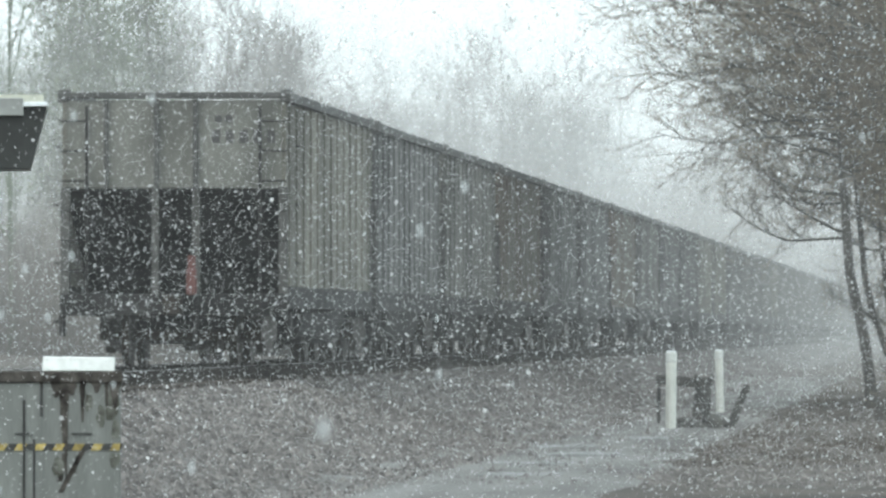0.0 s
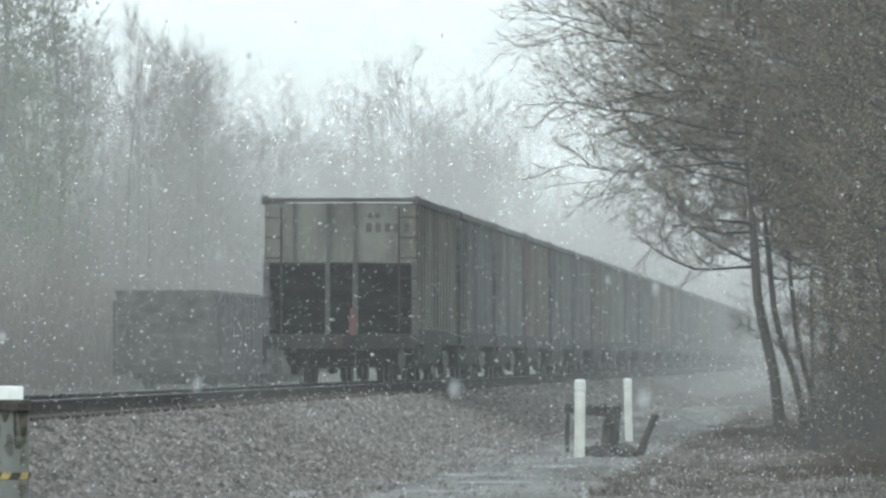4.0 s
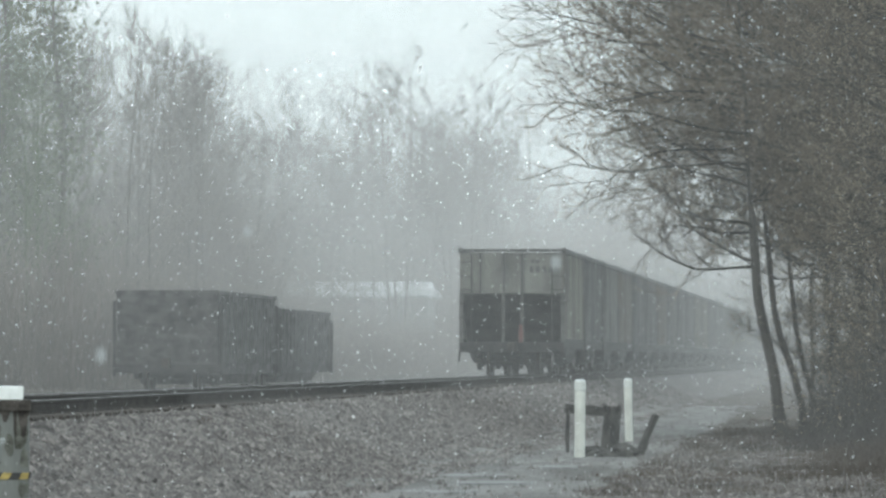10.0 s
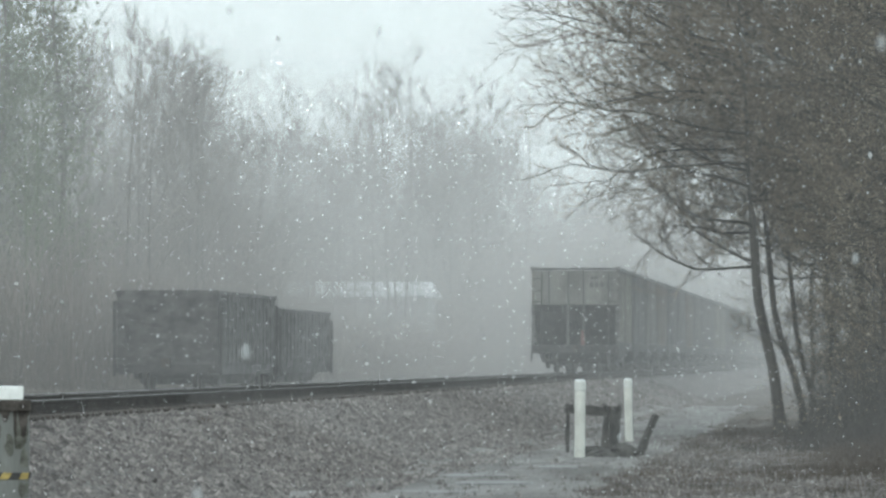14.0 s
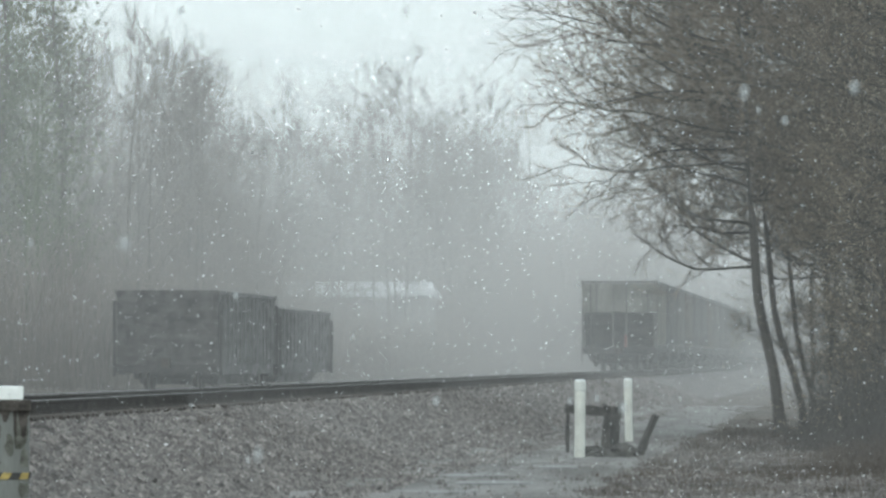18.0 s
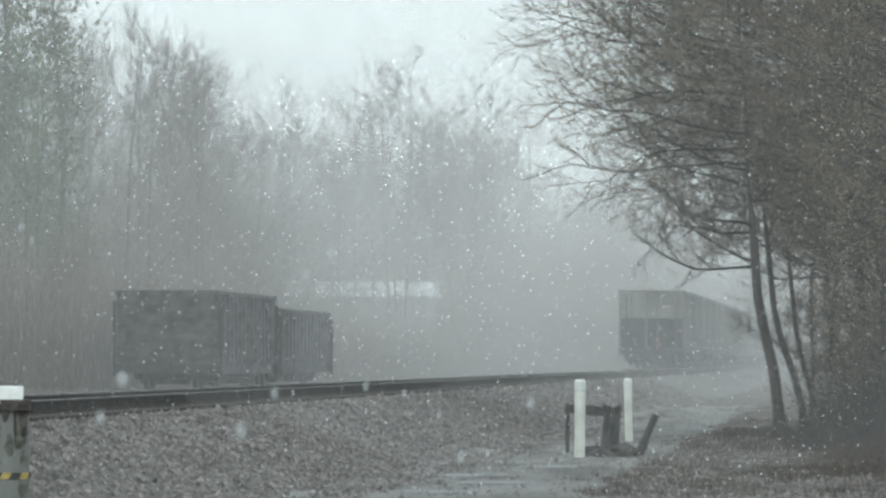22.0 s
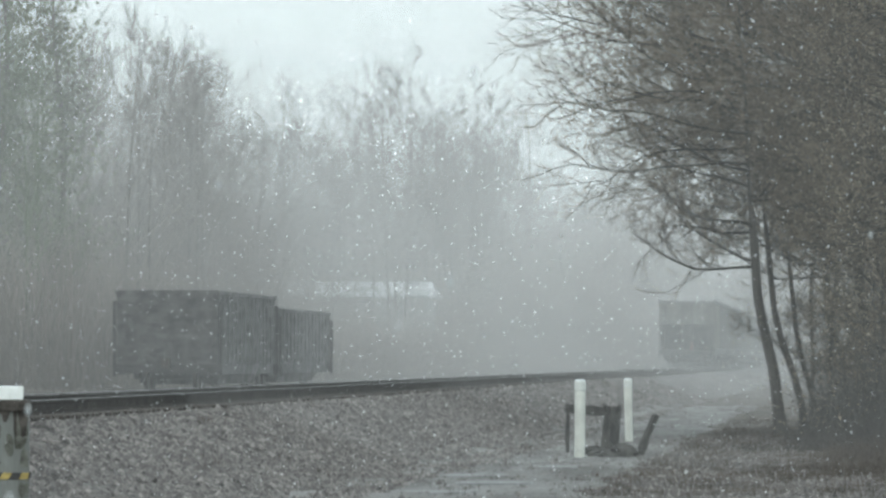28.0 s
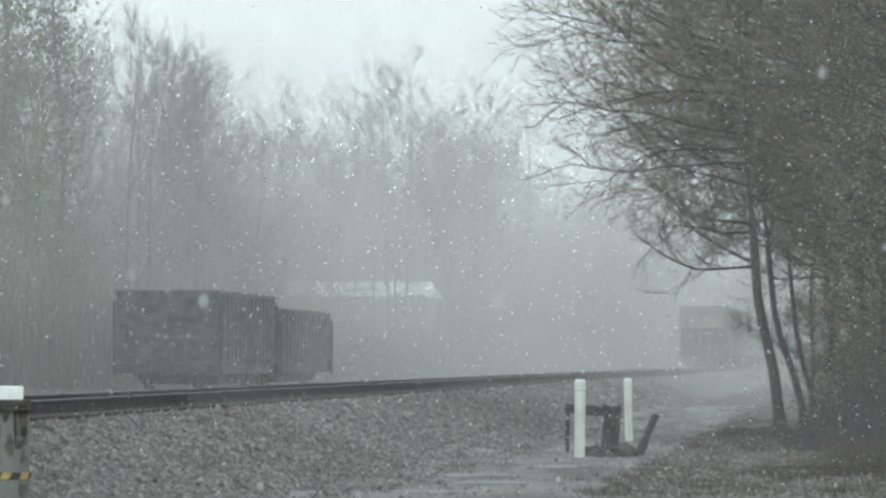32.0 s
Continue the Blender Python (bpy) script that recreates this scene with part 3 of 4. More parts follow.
# ---- line-side cabinet and signal hood ----
def cabinet():
    Y, K = 45.0, 45.0 / FOC

    def across(u):
        return (u - VX) * K

    def above(v):
        return EYE[2] + (VY - v) * K

    ob = new("equipment_cabinet")
    pivot = Matrix.Translation((across(47), Y, 0))
    turned = pivot @ pose(0, 0, 0, 0, 0, 7.0) @ pivot.inverted() @ Matrix.Translation((0, Y, 0))
    ob.matrix_world = turned
    tagged(ob, "rust-streaked grey steel equipment cabinet with yellow and black tape", "cabinet")
    r, top = across(47), above(729)
    part("body", made(box, r - 1.35, r, 0, 0.7, -1.25, top), M_CABIN, ob, "", 0.012)
    part("lid", made(box, r - 1.37, r + 0.012, -0.02, 0.72, top, above(709)), M_RUST, ob, "dark rusted lid edge", 0.006)
    for u, v0, v1, wd in ((-125, 760, 960, 2.5), (-107, 830, 1000, 2.0), (-94, 735, 790, 2.5), (-270, 731, 1000, 2.5)):
        part("seam", made(box, across(u - wd), across(u + wd), -0.006, 0.01, above(v1), above(v0)), M_BLACK, ob, "dark open seam")
    part("hinge_bar", made(box, across(-141), across(-110), -0.01, 0.01, above(822), above(819)), M_BLACK, ob)
    part("hinge_bar", made(box, across(-40), across(-4), -0.01, 0.01, above(822), above(819)), M_BLACK, ob)
    streaks = ((-54, 838, 11), (-21, 800, 6), (-94, 762, 3), (36, 776, 11), (-68, 756, 12), (-40, 752, 12), (4, 748, 10), (-50, 905, 5), (22, 775, 4))
    for k, (u, v, wd) in enumerate(streaks):
        bm = bmesh.new()
        rng = random.Random(k)
        pts = []
        for i in range(9):
            f = i / 8
            pts.append((across(u - wd * (1 - 0.75 * f) * rng.uniform(0.7, 1.25)), above(729 + (v - 729) * f)))
        for i in range(8, -1, -1):
            f = i / 8
            pts.append((across(u + wd * (1 - 0.75 * f) * rng.uniform(0.7, 1.25)), above(729 + (v - 729) * f)))
        prism(bm, pts, -0.004 - 0.0004 * k, 0.004)
        part("rust_streak", bm, M_RUST, ob, "dark rust running down from the lid")
    for u0, v0, u1, v1, wd in ((-52, 855, -62, 905, 5), (-20, 850, -60, 925, 5), (-30, 860, -36, 890, 3)):
        bm = bmesh.new()
        prism(bm, [(across(u0 - wd), above(v0)), (across(u0 + wd), above(v0)), (across(u1 + wd), above(v1)), (across(u1 - wd), above(v1))], -0.003, 0.004)
        part("rust_streak", bm, M_RUST, ob, "dark rust running down from the lid")
    for k, (u, v, ru, rv) in enumerate(((30, 768, 14, 26), (12, 790, 9, 18), (38, 815, 7, 20), (-10, 765, 8, 15), (36, 866, 10, 14), (-64, 880, 12, 16))):
        pts = []
        for i in range(18):
            a = 2 * math.pi * i / 18
            g = 1 + 0.5 * noise.noise((math.cos(a) * 1.5, math.sin(a) * 1.5, 5.0 + k))
            pts.append((min(across(46), across(u + ru * g * math.cos(a))), above(v + rv * g * math.sin(a))))
        part("moss_stain", made(prism, pts, -0.003 - 0.0003 * k, 0.004), M_MOSSTAIN, ob, "dull olive moss and rust stain")
    i, u = 0, -330
    while u < 46:
        bm = bmesh.new()
        e = min(u + 17, 46)
        prism(bm, [(across(u + 7), above(838)), (across(min(e + 7, 46)), above(838)), (across(e), above(850)), (across(u), above(850))], -0.005, 0.004)
        part("tape", bm, M_YELLOW if i % 2 else M_BLACK, ob, "yellow tape stripe" if i % 2 else "black tape stripe")
        u, i = u + 17, i + 1
    cap = bmesh.new()
    prism(cap, [(across(-93), above(708.5)), (across(36), above(708.5)), (across(36.5), above(685)), (across(-91), above(683))], 0.04, 0.34)
    bx = new("white_box", mesh_of("white_box", cap, M_CAP, 0.004))
    bx.matrix_world = turned
    tagged(bx, "low white metal box standing on the grey cabinet", "box")
    # mast with a cantilevered dark hood
    sig = new("signal_hood")
    sig.matrix_world = turned @ pose(0, 0.5, 0)
    tagged(sig, "dark signal hood with a white ledge on a steel mast", "signal")
    gx = across(-300)
    part("mast", made(rod, (gx, 0.3, -1.3), (gx, 0.3, above(190)), 0.07, 0.06, 14), M_GREY, sig, "grey steel mast")
    hood = bmesh.new()
    prism(hood, [(across(-300), above(348)), (across(-115), above(348)), (across(-85), above(236)), (across(-300), above(236))], -0.2, 0.35)
    part("hood", hood, M_DARKGLASS, sig, "dark tapering housing", 0.006)
    part("bracket", made(box, across(-320), across(-127), -0.24, -0.202, above(252), above(220)), M_GREY, sig, "grey mounting bracket", 0.006)
    # bright white strip between hood and roof sheet
    part("ledge", made(box, across(-300), across(-84), -0.23, 0.35, above(235), above(227)), M_BRIGHT, sig, "bright white ledge", 0.004)
    part("roof_sheet", made(box, across(-320), across(-92), -0.1, 0.4, above(226), above(213)), M_CREAM, sig, "cream roof sheet")


cabinet()


# ---- trees ----
def tree_mesh(name, seed, height, radius, limbs, depth, spread, lean, start, droop, twigs, thin, rise):
    """A bare tree: a tapered trunk mesh and a crown mesh of limbs, branches and many fine twigs."""
    rng = random.Random(seed)
    lift = 0.10
    tv, tf, cv, cf = [], [], [], []

    def tube(verts, faces, pts, radii, sides):
        base = len(verts)
        for i, p in enumerate(pts):
            d = (pts[min(i + 1, len(pts) - 1)] - pts[max(i - 1, 0)])
            d.normalize()
            u = d.orthogonal().normalized()
            w = d.cross(u)
            for k in range(sides):
                a = 2 * math.pi * k / sides
                verts.append(p + radii[i] * (math.cos(a) * u + math.sin(a) * w))
        for i in range(len(pts) - 1):
            for k in range(sides):
                a, b = base + i * sides + k, base + i * sides + (k + 1) % sides
                faces.append((a, b, b + sides, a + sides))

    def grow(p, d, length, r, level):
        steps = 5 if level < 2 else (4 if level == 2 else 2)
        pts, radii = [p.copy()], [r]
        q, v = p.copy(), d.copy()
        for i in range(steps):
            v = v + Vector((rng.gauss(0, 0.16), rng.gauss(0, 0.16), rng.gauss(0, 0.12) + (lift if level > 0 else 0) - droop * (0.5 if level > 1 else 0.15)))
            v.normalize()
            q = q + v * (length / steps)
            pts.append(q.copy())
            radii.append(max(thin * 0.4, r * (1 - 0.75 * (i + 1) / steps)))
        tube(cv, cf, pts, radii, 5 if level == 1 else 3)
        if level >= depth:
            return
        count = twigs + (2 if level == 1 else 0) + (1 if level == 2 else 0)
        for i in range(count):
            f = 0.25 + 0.75 * (i + rng.random()) / count
            k = min(int(f * steps), steps - 1)
            base = pts[k].lerp(pts[k + 1], f * steps - k)
            ax = (pts[k + 1] - pts[k]).normalized()
            off = Vector((rng.gauss(0, 1), rng.gauss(0, 1), rng.gauss(0.25, 0.8)))
            off = (off - off.dot(ax) * ax).normalized()
            nd = (ax * rng.uniform(0.6, 1.1) + off * rng.uniform(0.5, 1.0)).normalized()
            grow(base, nd, length * rng.uniform(0.38, 0.62), max(thin, radii[k] * 0.4), level + 1)

    steps = 9
    pts, radii = [Vector((0, 0, -0.15))], [radius * 1.25]
    q = Vector((0, 0, 0))
    for i in range(1, steps + 1):
        f = i / steps
        bend = Vector((lean[0] * f + 0.35 * math.sin(seed + f * 5) * f * radius * 6, lean[1] * f, height * 0.93 * f))
        pts.append(bend)
        radii.append(max(0.02, radius * (1 - 0.85 * f)))
    tube(tv, tf, pts, radii, 9)
    for i in range(limbs):
        f = start + (1 - start) * (i + 0.5 * rng.random()) / limbs
        k = min(int(f * steps), steps - 1)
        base = pts[k].lerp(pts[k + 1], f * steps - k)
        az = rng.uniform(0, 2 * math.pi)
        up = rng.uniform(*rise) + 0.5 * f
        d = Vector((math.cos(az), math.sin(az), up)).normalized()
        reach = 0.35 + 0.75 * math.sin(math.pi * min(1.0, 0.1 + f))
        grow(base, d, spread * reach * rng.uniform(0.75, 1.2), radii[k] * 0.55, 1)
    return (raw(name + "_trunk", tv, tf, [M_BARK], True), raw(name + "_crown", cv, cf, [M_TWIG]))


def limb_tree(name, seed, path, radius, limbs, lowest, reach, side=None, low=()):
    """A bare tree whose long level limbs fan out into fine twigs that turn up at the tips. path: (x, z) of the leaning trunk.
    low: single limbs under the crown, by height, length and rise."""
    rng = random.Random(seed)
    tv, tf, cv, cf, lv, lf = [], [], [], [], [], []

    def tube(verts, faces, pts, radii, sides):
        base = len(verts)
        for i, p in enumerate(pts):
            d = (pts[min(i + 1, len(pts) - 1)] - pts[max(i - 1, 0)]).normalized()
            u = d.orthogonal().normalized()
            w = d.cross(u)
            for k in range(sides):
                a = 2 * math.pi * k / sides
                verts.append(p + radii[i] * (math.cos(a) * u + math.sin(a) * w))
        for i in range(len(pts) - 1):
            for k in range(sides):
                a, b = base + i * sides + k, base + i * sides + (k + 1) % sides
                faces.append((a, b, b + sides, a + sides))

    def at_height(h):
        for (x0, z0), (x1, z1) in zip(path, path[1:]):
            if h <= z1:
                g = (h - z0) / (z1 - z0)
                return Vector((x0 + (x1 - x0) * g + 0.03 * math.sin(h * 2.3 + seed), 0.04 * math.sin(h * 1.9 + seed), h))
        return Vector((path[-1][0], 0, path[-1][1]))

    # steps, kinks, turning up, number of shoots, their share of the length, least radius by order of the branch
    order = {1: (9, 0.15, 0.05, 11, (0.30, 0.58), 0.012), 2: (6, 0.16, 0.07, 6, (0.34, 0.62), 0.0080), 3: (4, 0.2, 0.08, 3, (0.45, 0.8), 0.0044), 4: (2, 0.22, 0.06, 0, None, 0.0036)}

    def grow(p, d, length, r, level):
        steps, kink, lift, shoots, share, least = order[level]
        pts, radii, q, v = [p.copy()], [r], p.copy(), d.copy()
        for i in range(steps):
            f = (i + 1) / steps
            v = (v + Vector((rng.gauss(0, kink), rng.gauss(0, kink), rng.gauss(0, kink * 0.8) + lift * (2.2 * f - 0.7)))).normalized()
            q = q + v * (length / steps)
            pts.append(q.copy())
            radii.append(max(least * 0.7, r * (1 - 0.8 * f)))
        if level < 3:
            tube(lv, lf, pts, radii, 5 if level == 1 else 4)
        else:
            tube(cv, cf, pts, radii, 3)
        for i in range(shoots):
            f = 0.16 + 0.8 * (i + rng.random()) / shoots
            k = min(int(f * steps), steps - 1)
            base = pts[k].lerp(pts[k + 1], f * steps - k)
            ax = (pts[k + 1] - pts[k]).normalized()
            off = Vector((rng.gauss(0, 0.6), rng.gauss(0, 0.8), (1 if rng.random() < 0.62 else -1) * rng.uniform(0.4, 1.2)))
            off = (off - off.dot(ax) * ax).normalized()
            nd = (ax + off * rng.uniform(0.4, 0.95)).normalized()
            grow(base, nd, max(0.14, length * rng.uniform(*share) * (1.1 - 0.45 * f)), max(least, radii[k] * 0.5), level + 1)

    top = path[-1][1]
    pts = [at_height(top * i / 18) for i in range(19)]
    tube(tv, tf, pts, [radius * (1.3 if i == 0 else max(0.08, 1 - 1.0 * i / 18) * (0.5 if i > 6 else 1)) for i in range(19)], 10)
    for h, out, up in low:
        grow(at_height(h), Vector((math.cos(side), rng.uniform(-0.2, 0.2), up)).normalized(), out, radius * 0.3, 1)
    for i in range(limbs):
        f = (i + rng.random()) / limbs
        h = lowest + (top - 0.3 - lowest) * f
        if side is not None and rng.random() < 0.62:
            az = side + rng.gauss(0, 0.6)
        else:
            az = rng.uniform(0, 2 * math.pi)
        out = reach * (0.66 + 0.46 * math.sin(math.pi * min(1, f * 1.15))) * rng.uniform(0.78, 1.08)
        d = Vector((math.cos(az), math.sin(az), rng.uniform(0.02, 0.38) + 0.5 * max(0, f - 0.35)))
        grow(at_height(h), d.normalized(), out, radius * (0.28 - 0.14 * f), 1)
    return (raw(name + "_trunk", tv, tf, [M_BARK], True), raw(name + "_crown", cv, cf, [M_TWIG]), raw(name + "_limbs", lv, lf, [M_LIMB]))


def place_tree(meshes, x, y, turn, scale, label, group):
    ob = new("tree")
    ob.location, ob.rotation_euler, ob.scale = (x, y, ground_height(x, y) - 0.1), (0, 0, turn), (scale, scale, scale)
    tagged(ob, label, "tree", group)
    for part_name, me in zip(("trunk", "crown", "limbs"), meshes):
        p = new(part_name, me)
        p.parent = ob
    return ob


def far_meshes(meshes):
    for me, m in zip(meshes, (M_FARBARK, M_FARTWIG)):
        me.materials[0] = m
    return meshes


def build_trees():
    near = [limb_tree("near_a", 11, ((0, 0), (-0.275, 1.7), (-0.56, 3.26), (-0.64, 4.4), (-0.85, 8.0), (-1.1, 13.0)), 0.125, 34, 4.4, 4.3, math.pi, ((3.55, 2.8, 0.12), (3.66, 2.4, 0.3), (4.25, 3.2, 0.16))),
            limb_tree("near_b", 12, ((0, 0), (-0.10, 0.96), (-0.565, 2.46), (-0.72, 3.31), (-0.8, 4.4), (-1.0, 12.5)), 0.085, 30, 4.7, 4.05, math.pi, ((1.9, 1.3, 0.9),)),
            limb_tree("near_c", 13, ((0, 0), (0.08, 1.6), (-0.06, 3.2), (0.1, 6.0), (0.2, 12.0)), 0.09, 38, 1.2, 2.5),
            limb_tree("near_d", 14, ((0, 0), (0.05, 2.0), (-0.08, 4.2), (0.05, 7.0), (0.15, 12.5)), 0.055, 36, 4.3, 2.3)]
    lab = "bare leaning tree with a dense crown of brown twigs"
    place_tree(near[0], -1.98, 147, 0.0, 1.0, lab, "trees by the track")
    place_tree(near[1], -1.60, 151, 0.0, 1.0, lab, "trees by the track")
    for x, y, r, s, k in ((-1.37, 156, 0.5, 0.85, 1), (-0.7, 163, 0.3, 1.0, 0), (0.0, 146, 2.5, 0.9, 2), (0.3, 141, 0.5, 0.9, 2), (0.8, 149, 4.0, 1.0, 2), (0.35, 157, 5.2, 1.0, 2), (0.9, 143, 0.3, 0.9, 1),
                          (1.5, 156, 3.0, 1.0, 2), (2.6, 150, 0.2, 1.0, 2), (0.5, 165, 1.4, 1.0, 2), (0.1, 151, 0.2, 1.05, 0), (0.6, 172, 0.1, 1.1, 2), (-0.4, 158, 1.1, 0.95, 2), (1.2, 145, 2.2, 1.0, 2), (1.0, 161, 3.3, 1.1, 2), (-0.6, 168, 4.4, 1.0, 2),
                          (2.0, 146, 5.1, 1.0, 2), (0.1, 176, 0.9, 1.1, 2), (1.7, 168, 2.9, 1.1, 2), (0.6, 152, 1.7, 1.0, 2), (-1.15, 158, 1.0, 1.0, 3), (-1.0, 152, 4.0, 0.95, 3), (-1.6, 168, 2.2, 1.05, 3)):
        place_tree(near[k], x, y, r, s, "bare twiggy tree in the thicket beside the track", "trees by the track")
    far = [far_meshes(tree_mesh("wood_" + str(i), 30 + i, 17 + i % 3, 0.11, 13, 3 + (i == 2), 5.4, (0.6, 0), 0.22, -0.10, 5 - (i == 2), 0.013 - 0.004 * (i == 2), (0.7, 1.5))) for i in range(5)]
    rng = random.Random(5)
    spots = []
    for i in range(62):
        y = 240 + 380 * (i / 62) + rng.uniform(-5, 5)
        spots.append((rng.uniform(-46, -29), y, rng.uniform(0.7, 1.08)))
    for i in range(16):
        spots.append((rng.uniform(-70, -46), rng.uniform(300, 520), rng.uniform(0.9, 1.2)))
    for i in range(14):
        spots.append((rng.uniform(-62, -44), rng.uniform(320, 480), rng.uniform(0.9, 1.15)))
    for i in range(48):
        spots.append((rng.uniform(-34, 12), rng.uniform(560, 780), rng.uniform(0.8, 1.1)))
    # a gap in the wood's edge opens the view to the house
    spots = [(x, y, s) for x, y, s in spots if not (-0.0865 < x / y < -0.0595 and y < 490)]
    spots = [(x, y, s) for i, (x, y, s) in enumerate(spots) if not (x / y < -0.088 and y < 400 and i % 6 == 0)]
    spots += [(-34.55, 495, 1.0), (-37.3, 496, 1.0), (-36.1, 497, 0.85), (-38.9, 497, 0.9), (-33.3, 498, 0.85), (-32.2, 520, 1.2), (-30.0, 530, 1.2), (-33.9, 500, 1.25), (-27.0, 560, 1.1), (-43.4, 510, 1.05), (-41.6, 516, 0.9), (-40.2, 522, 1.0), (-46.0, 505, 1.0), (-45.0, 540, 1.1), (-38.0, 500, 0.95), (-33.5, 522, 1.2), (-31.7, 330, 0.8), (-33.5, 320, 0.92), (-39.5, 510, 1.05), (-33.0, 500, 1.05)]
    for x, y, s in spots:
        kind = rng.choice((0, 2, 4)) if -0.09 < x / y < -0.04 else rng.randrange(5)
        tree = place_tree(far[kind], x, y, rng.uniform(0, 6.3), s, "tall bare tree in the snowy wood", "trees of the wood")
        if x / y < -0.1125:
            tagged(tree, "tall tree overgrown with dull green moss and ivy")
            for o in tree.children:
                o.material_slots[0].link = "OBJECT"
                o.material_slots[0].material = M_MOSSY


build_trees()


def stems(name, label, category, n, area, tall, radius, fan, clump, seed, mat):
    """Thin upright stems that spring in clumps from the ground: undergrowth, thicket or dead grass."""
    rng = np.random.default_rng(seed)
    k = max(1, n // clump)
    cx, cy = rng.uniform(area[0], area[1], k), rng.uniform(area[2], area[3], k)
    size = rng.uniform(0.5, 1.0, k)
    idx = rng.integers(0, k, n)
    x, y = cx[idx] + rng.normal(0, fan * 0.25, n), cy[idx] + rng.normal(0, fan * 0.25, n)
    z = np.array([ground_height(a, b) for a, b in zip(x, y)]) - 0.03
    h = rng.uniform(tall[0], tall[1], n) * size[idx]
    h = np.where((x / y < -0.0600) & (x / y > -0.0850) & (y < 505) & (y > 200), h * 0.62, h)
    if name == "thicket":
        h *= np.clip((x + 1.6 + 0.5 * np.sin(y * 0.9)) / 1.5, 0.15, 1.0)
    dx, dy = rng.normal(0, 0.22, n) * h, rng.normal(0, 0.22, n) * h
    if name == "thicket":
        dx, dy = dx * 3.2, dy * 3.2
    bx, by = rng.normal(0, 0.05, n) * h, rng.normal(0, 0.05, n) * h
    verts = np.empty((n, 7, 3))
    for j, (f, w) in enumerate(((0.0, 1.0), (0.55, 0.7))):
        for i in range(3):
            a = 2.094 * i
            verts[:, j * 3 + i, 0] = x + dx * f * f + bx * f + radius * w * math.cos(a)
            verts[:, j * 3 + i, 1] = y + dy * f * f + by * f + radius * w * math.sin(a)
            verts[:, j * 3 + i, 2] = z + h * f
    verts[:, 6] = np.stack([x + dx, y + dy, z + h * 0.97], 1)
    tri = np.array([(0, 1, 4), (0, 4, 3), (1, 2, 5), (1, 5, 4), (2, 0, 3), (2, 3, 5), (3, 4, 6), (4, 5, 6), (5, 3, 6)])
    faces = (tri[None] + 7 * np.arange(n)[:, None, None]).reshape(-1, 3)
    ob = new(name, tri_mesh(name, verts.reshape(-1, 3), faces, mat))
    return tagged(ob, label, category, kind="stuff")


stems("undergrowth", "bare brown undergrowth along the wood's edge", "bushes", 42000, (-48, -27, 235, 560), (3.0, 8.0), 0.02, 3.0, 14, 61, M_FARTWIG)
stems("undergrowth", "bare brown undergrowth of the far wood", "bushes", 26000, (-90, 30, 600, 760), (6.0, 21.0), 0.035, 4.0, 14, 62, M_FARTWIG)
stems("undergrowth", "tall bare saplings crowding the wood's edge", "bushes", 9000, (-44, -31, 340, 430), (5.0, 15.0), 0.024, 3.0, 24, 67, M_FARTWIG)
stems("undergrowth", "thin bare saplings behind the house", "bushes", 12000, (-48, -18, 505, 570), (5.0, 15.0), 0.028, 3.5, 14, 68, M_FARTWIG)
stems("thicket", "bare brown thicket under the trees by the track", "bushes", 6500, (-1.35, 2.0, 134, 168), (0.5, 4.2), 0.008, 1.1, 9, 63, M_BARK)
stems("dead_grass", "matted dead grass and weeds on the ground", "grass", 30000, (-3.6, 4.0, 84, 190), (0.04, 0.22), 0.004, 0.35, 18, 64, M_GRASS)
stems("thicket", "low dark brush on the ground before the trees", "bushes", 24000, (-3.0, 2.5, 100, 150), (0.06, 0.55), 0.005, 1.3, 60, 66, M_GRASS)
stems("thicket", "dark tangled brush at the foot of the trees", "bushes", 9000, (-2.7, 0.6, 126, 146), (0.15, 0.9), 0.007, 1.2, 30, 69, M_LIMB)
stems("weeds", "dry weeds among the ballast", "grass", 5000, (-9.2, -3.5, 84, 240), (0.05, 0.25), 0.004, 0.3, 14, 65, M_GRASS)


def leaf_cloud(n, centre, spread, size, seed, squeeze=1.0):
    """Small bent leaves, two triangles each, scattered about a centre; they thin out towards the rim."""
    rng = np.random.default_rng(seed)
    c = rng.normal(0, 1, (n, 3)) * 0.5
    c[:, 2] = rng.uniform(-1, 1, n) * squeeze
    c = c * np.array(spread) + np.array(centre)
    a, b = rng.normal(size=(n, 3)), rng.normal(size=(n, 3))
    a /= np.linalg.norm(a, axis=1)[:, None]
    b -= a * (a * b).sum(1)[:, None]
    b /= np.linalg.norm(b, axis=1)[:, None]
    d = np.cross(a, b)
    s = (size * rng.lognormal(0, 0.3, n))[:, None]
    verts = np.stack([c - a * s, c + b * s * 0.55 + d * s * 0.25, c + a * s, c - b * s * 0.55 + d * s * 0.25], 1).reshape(-1, 3)
    faces = (np.array([(0, 1, 2), (0, 2, 3)])[None] + 4 * np.arange(n)[:, None, None]).reshape(-1, 3)
    return verts, faces


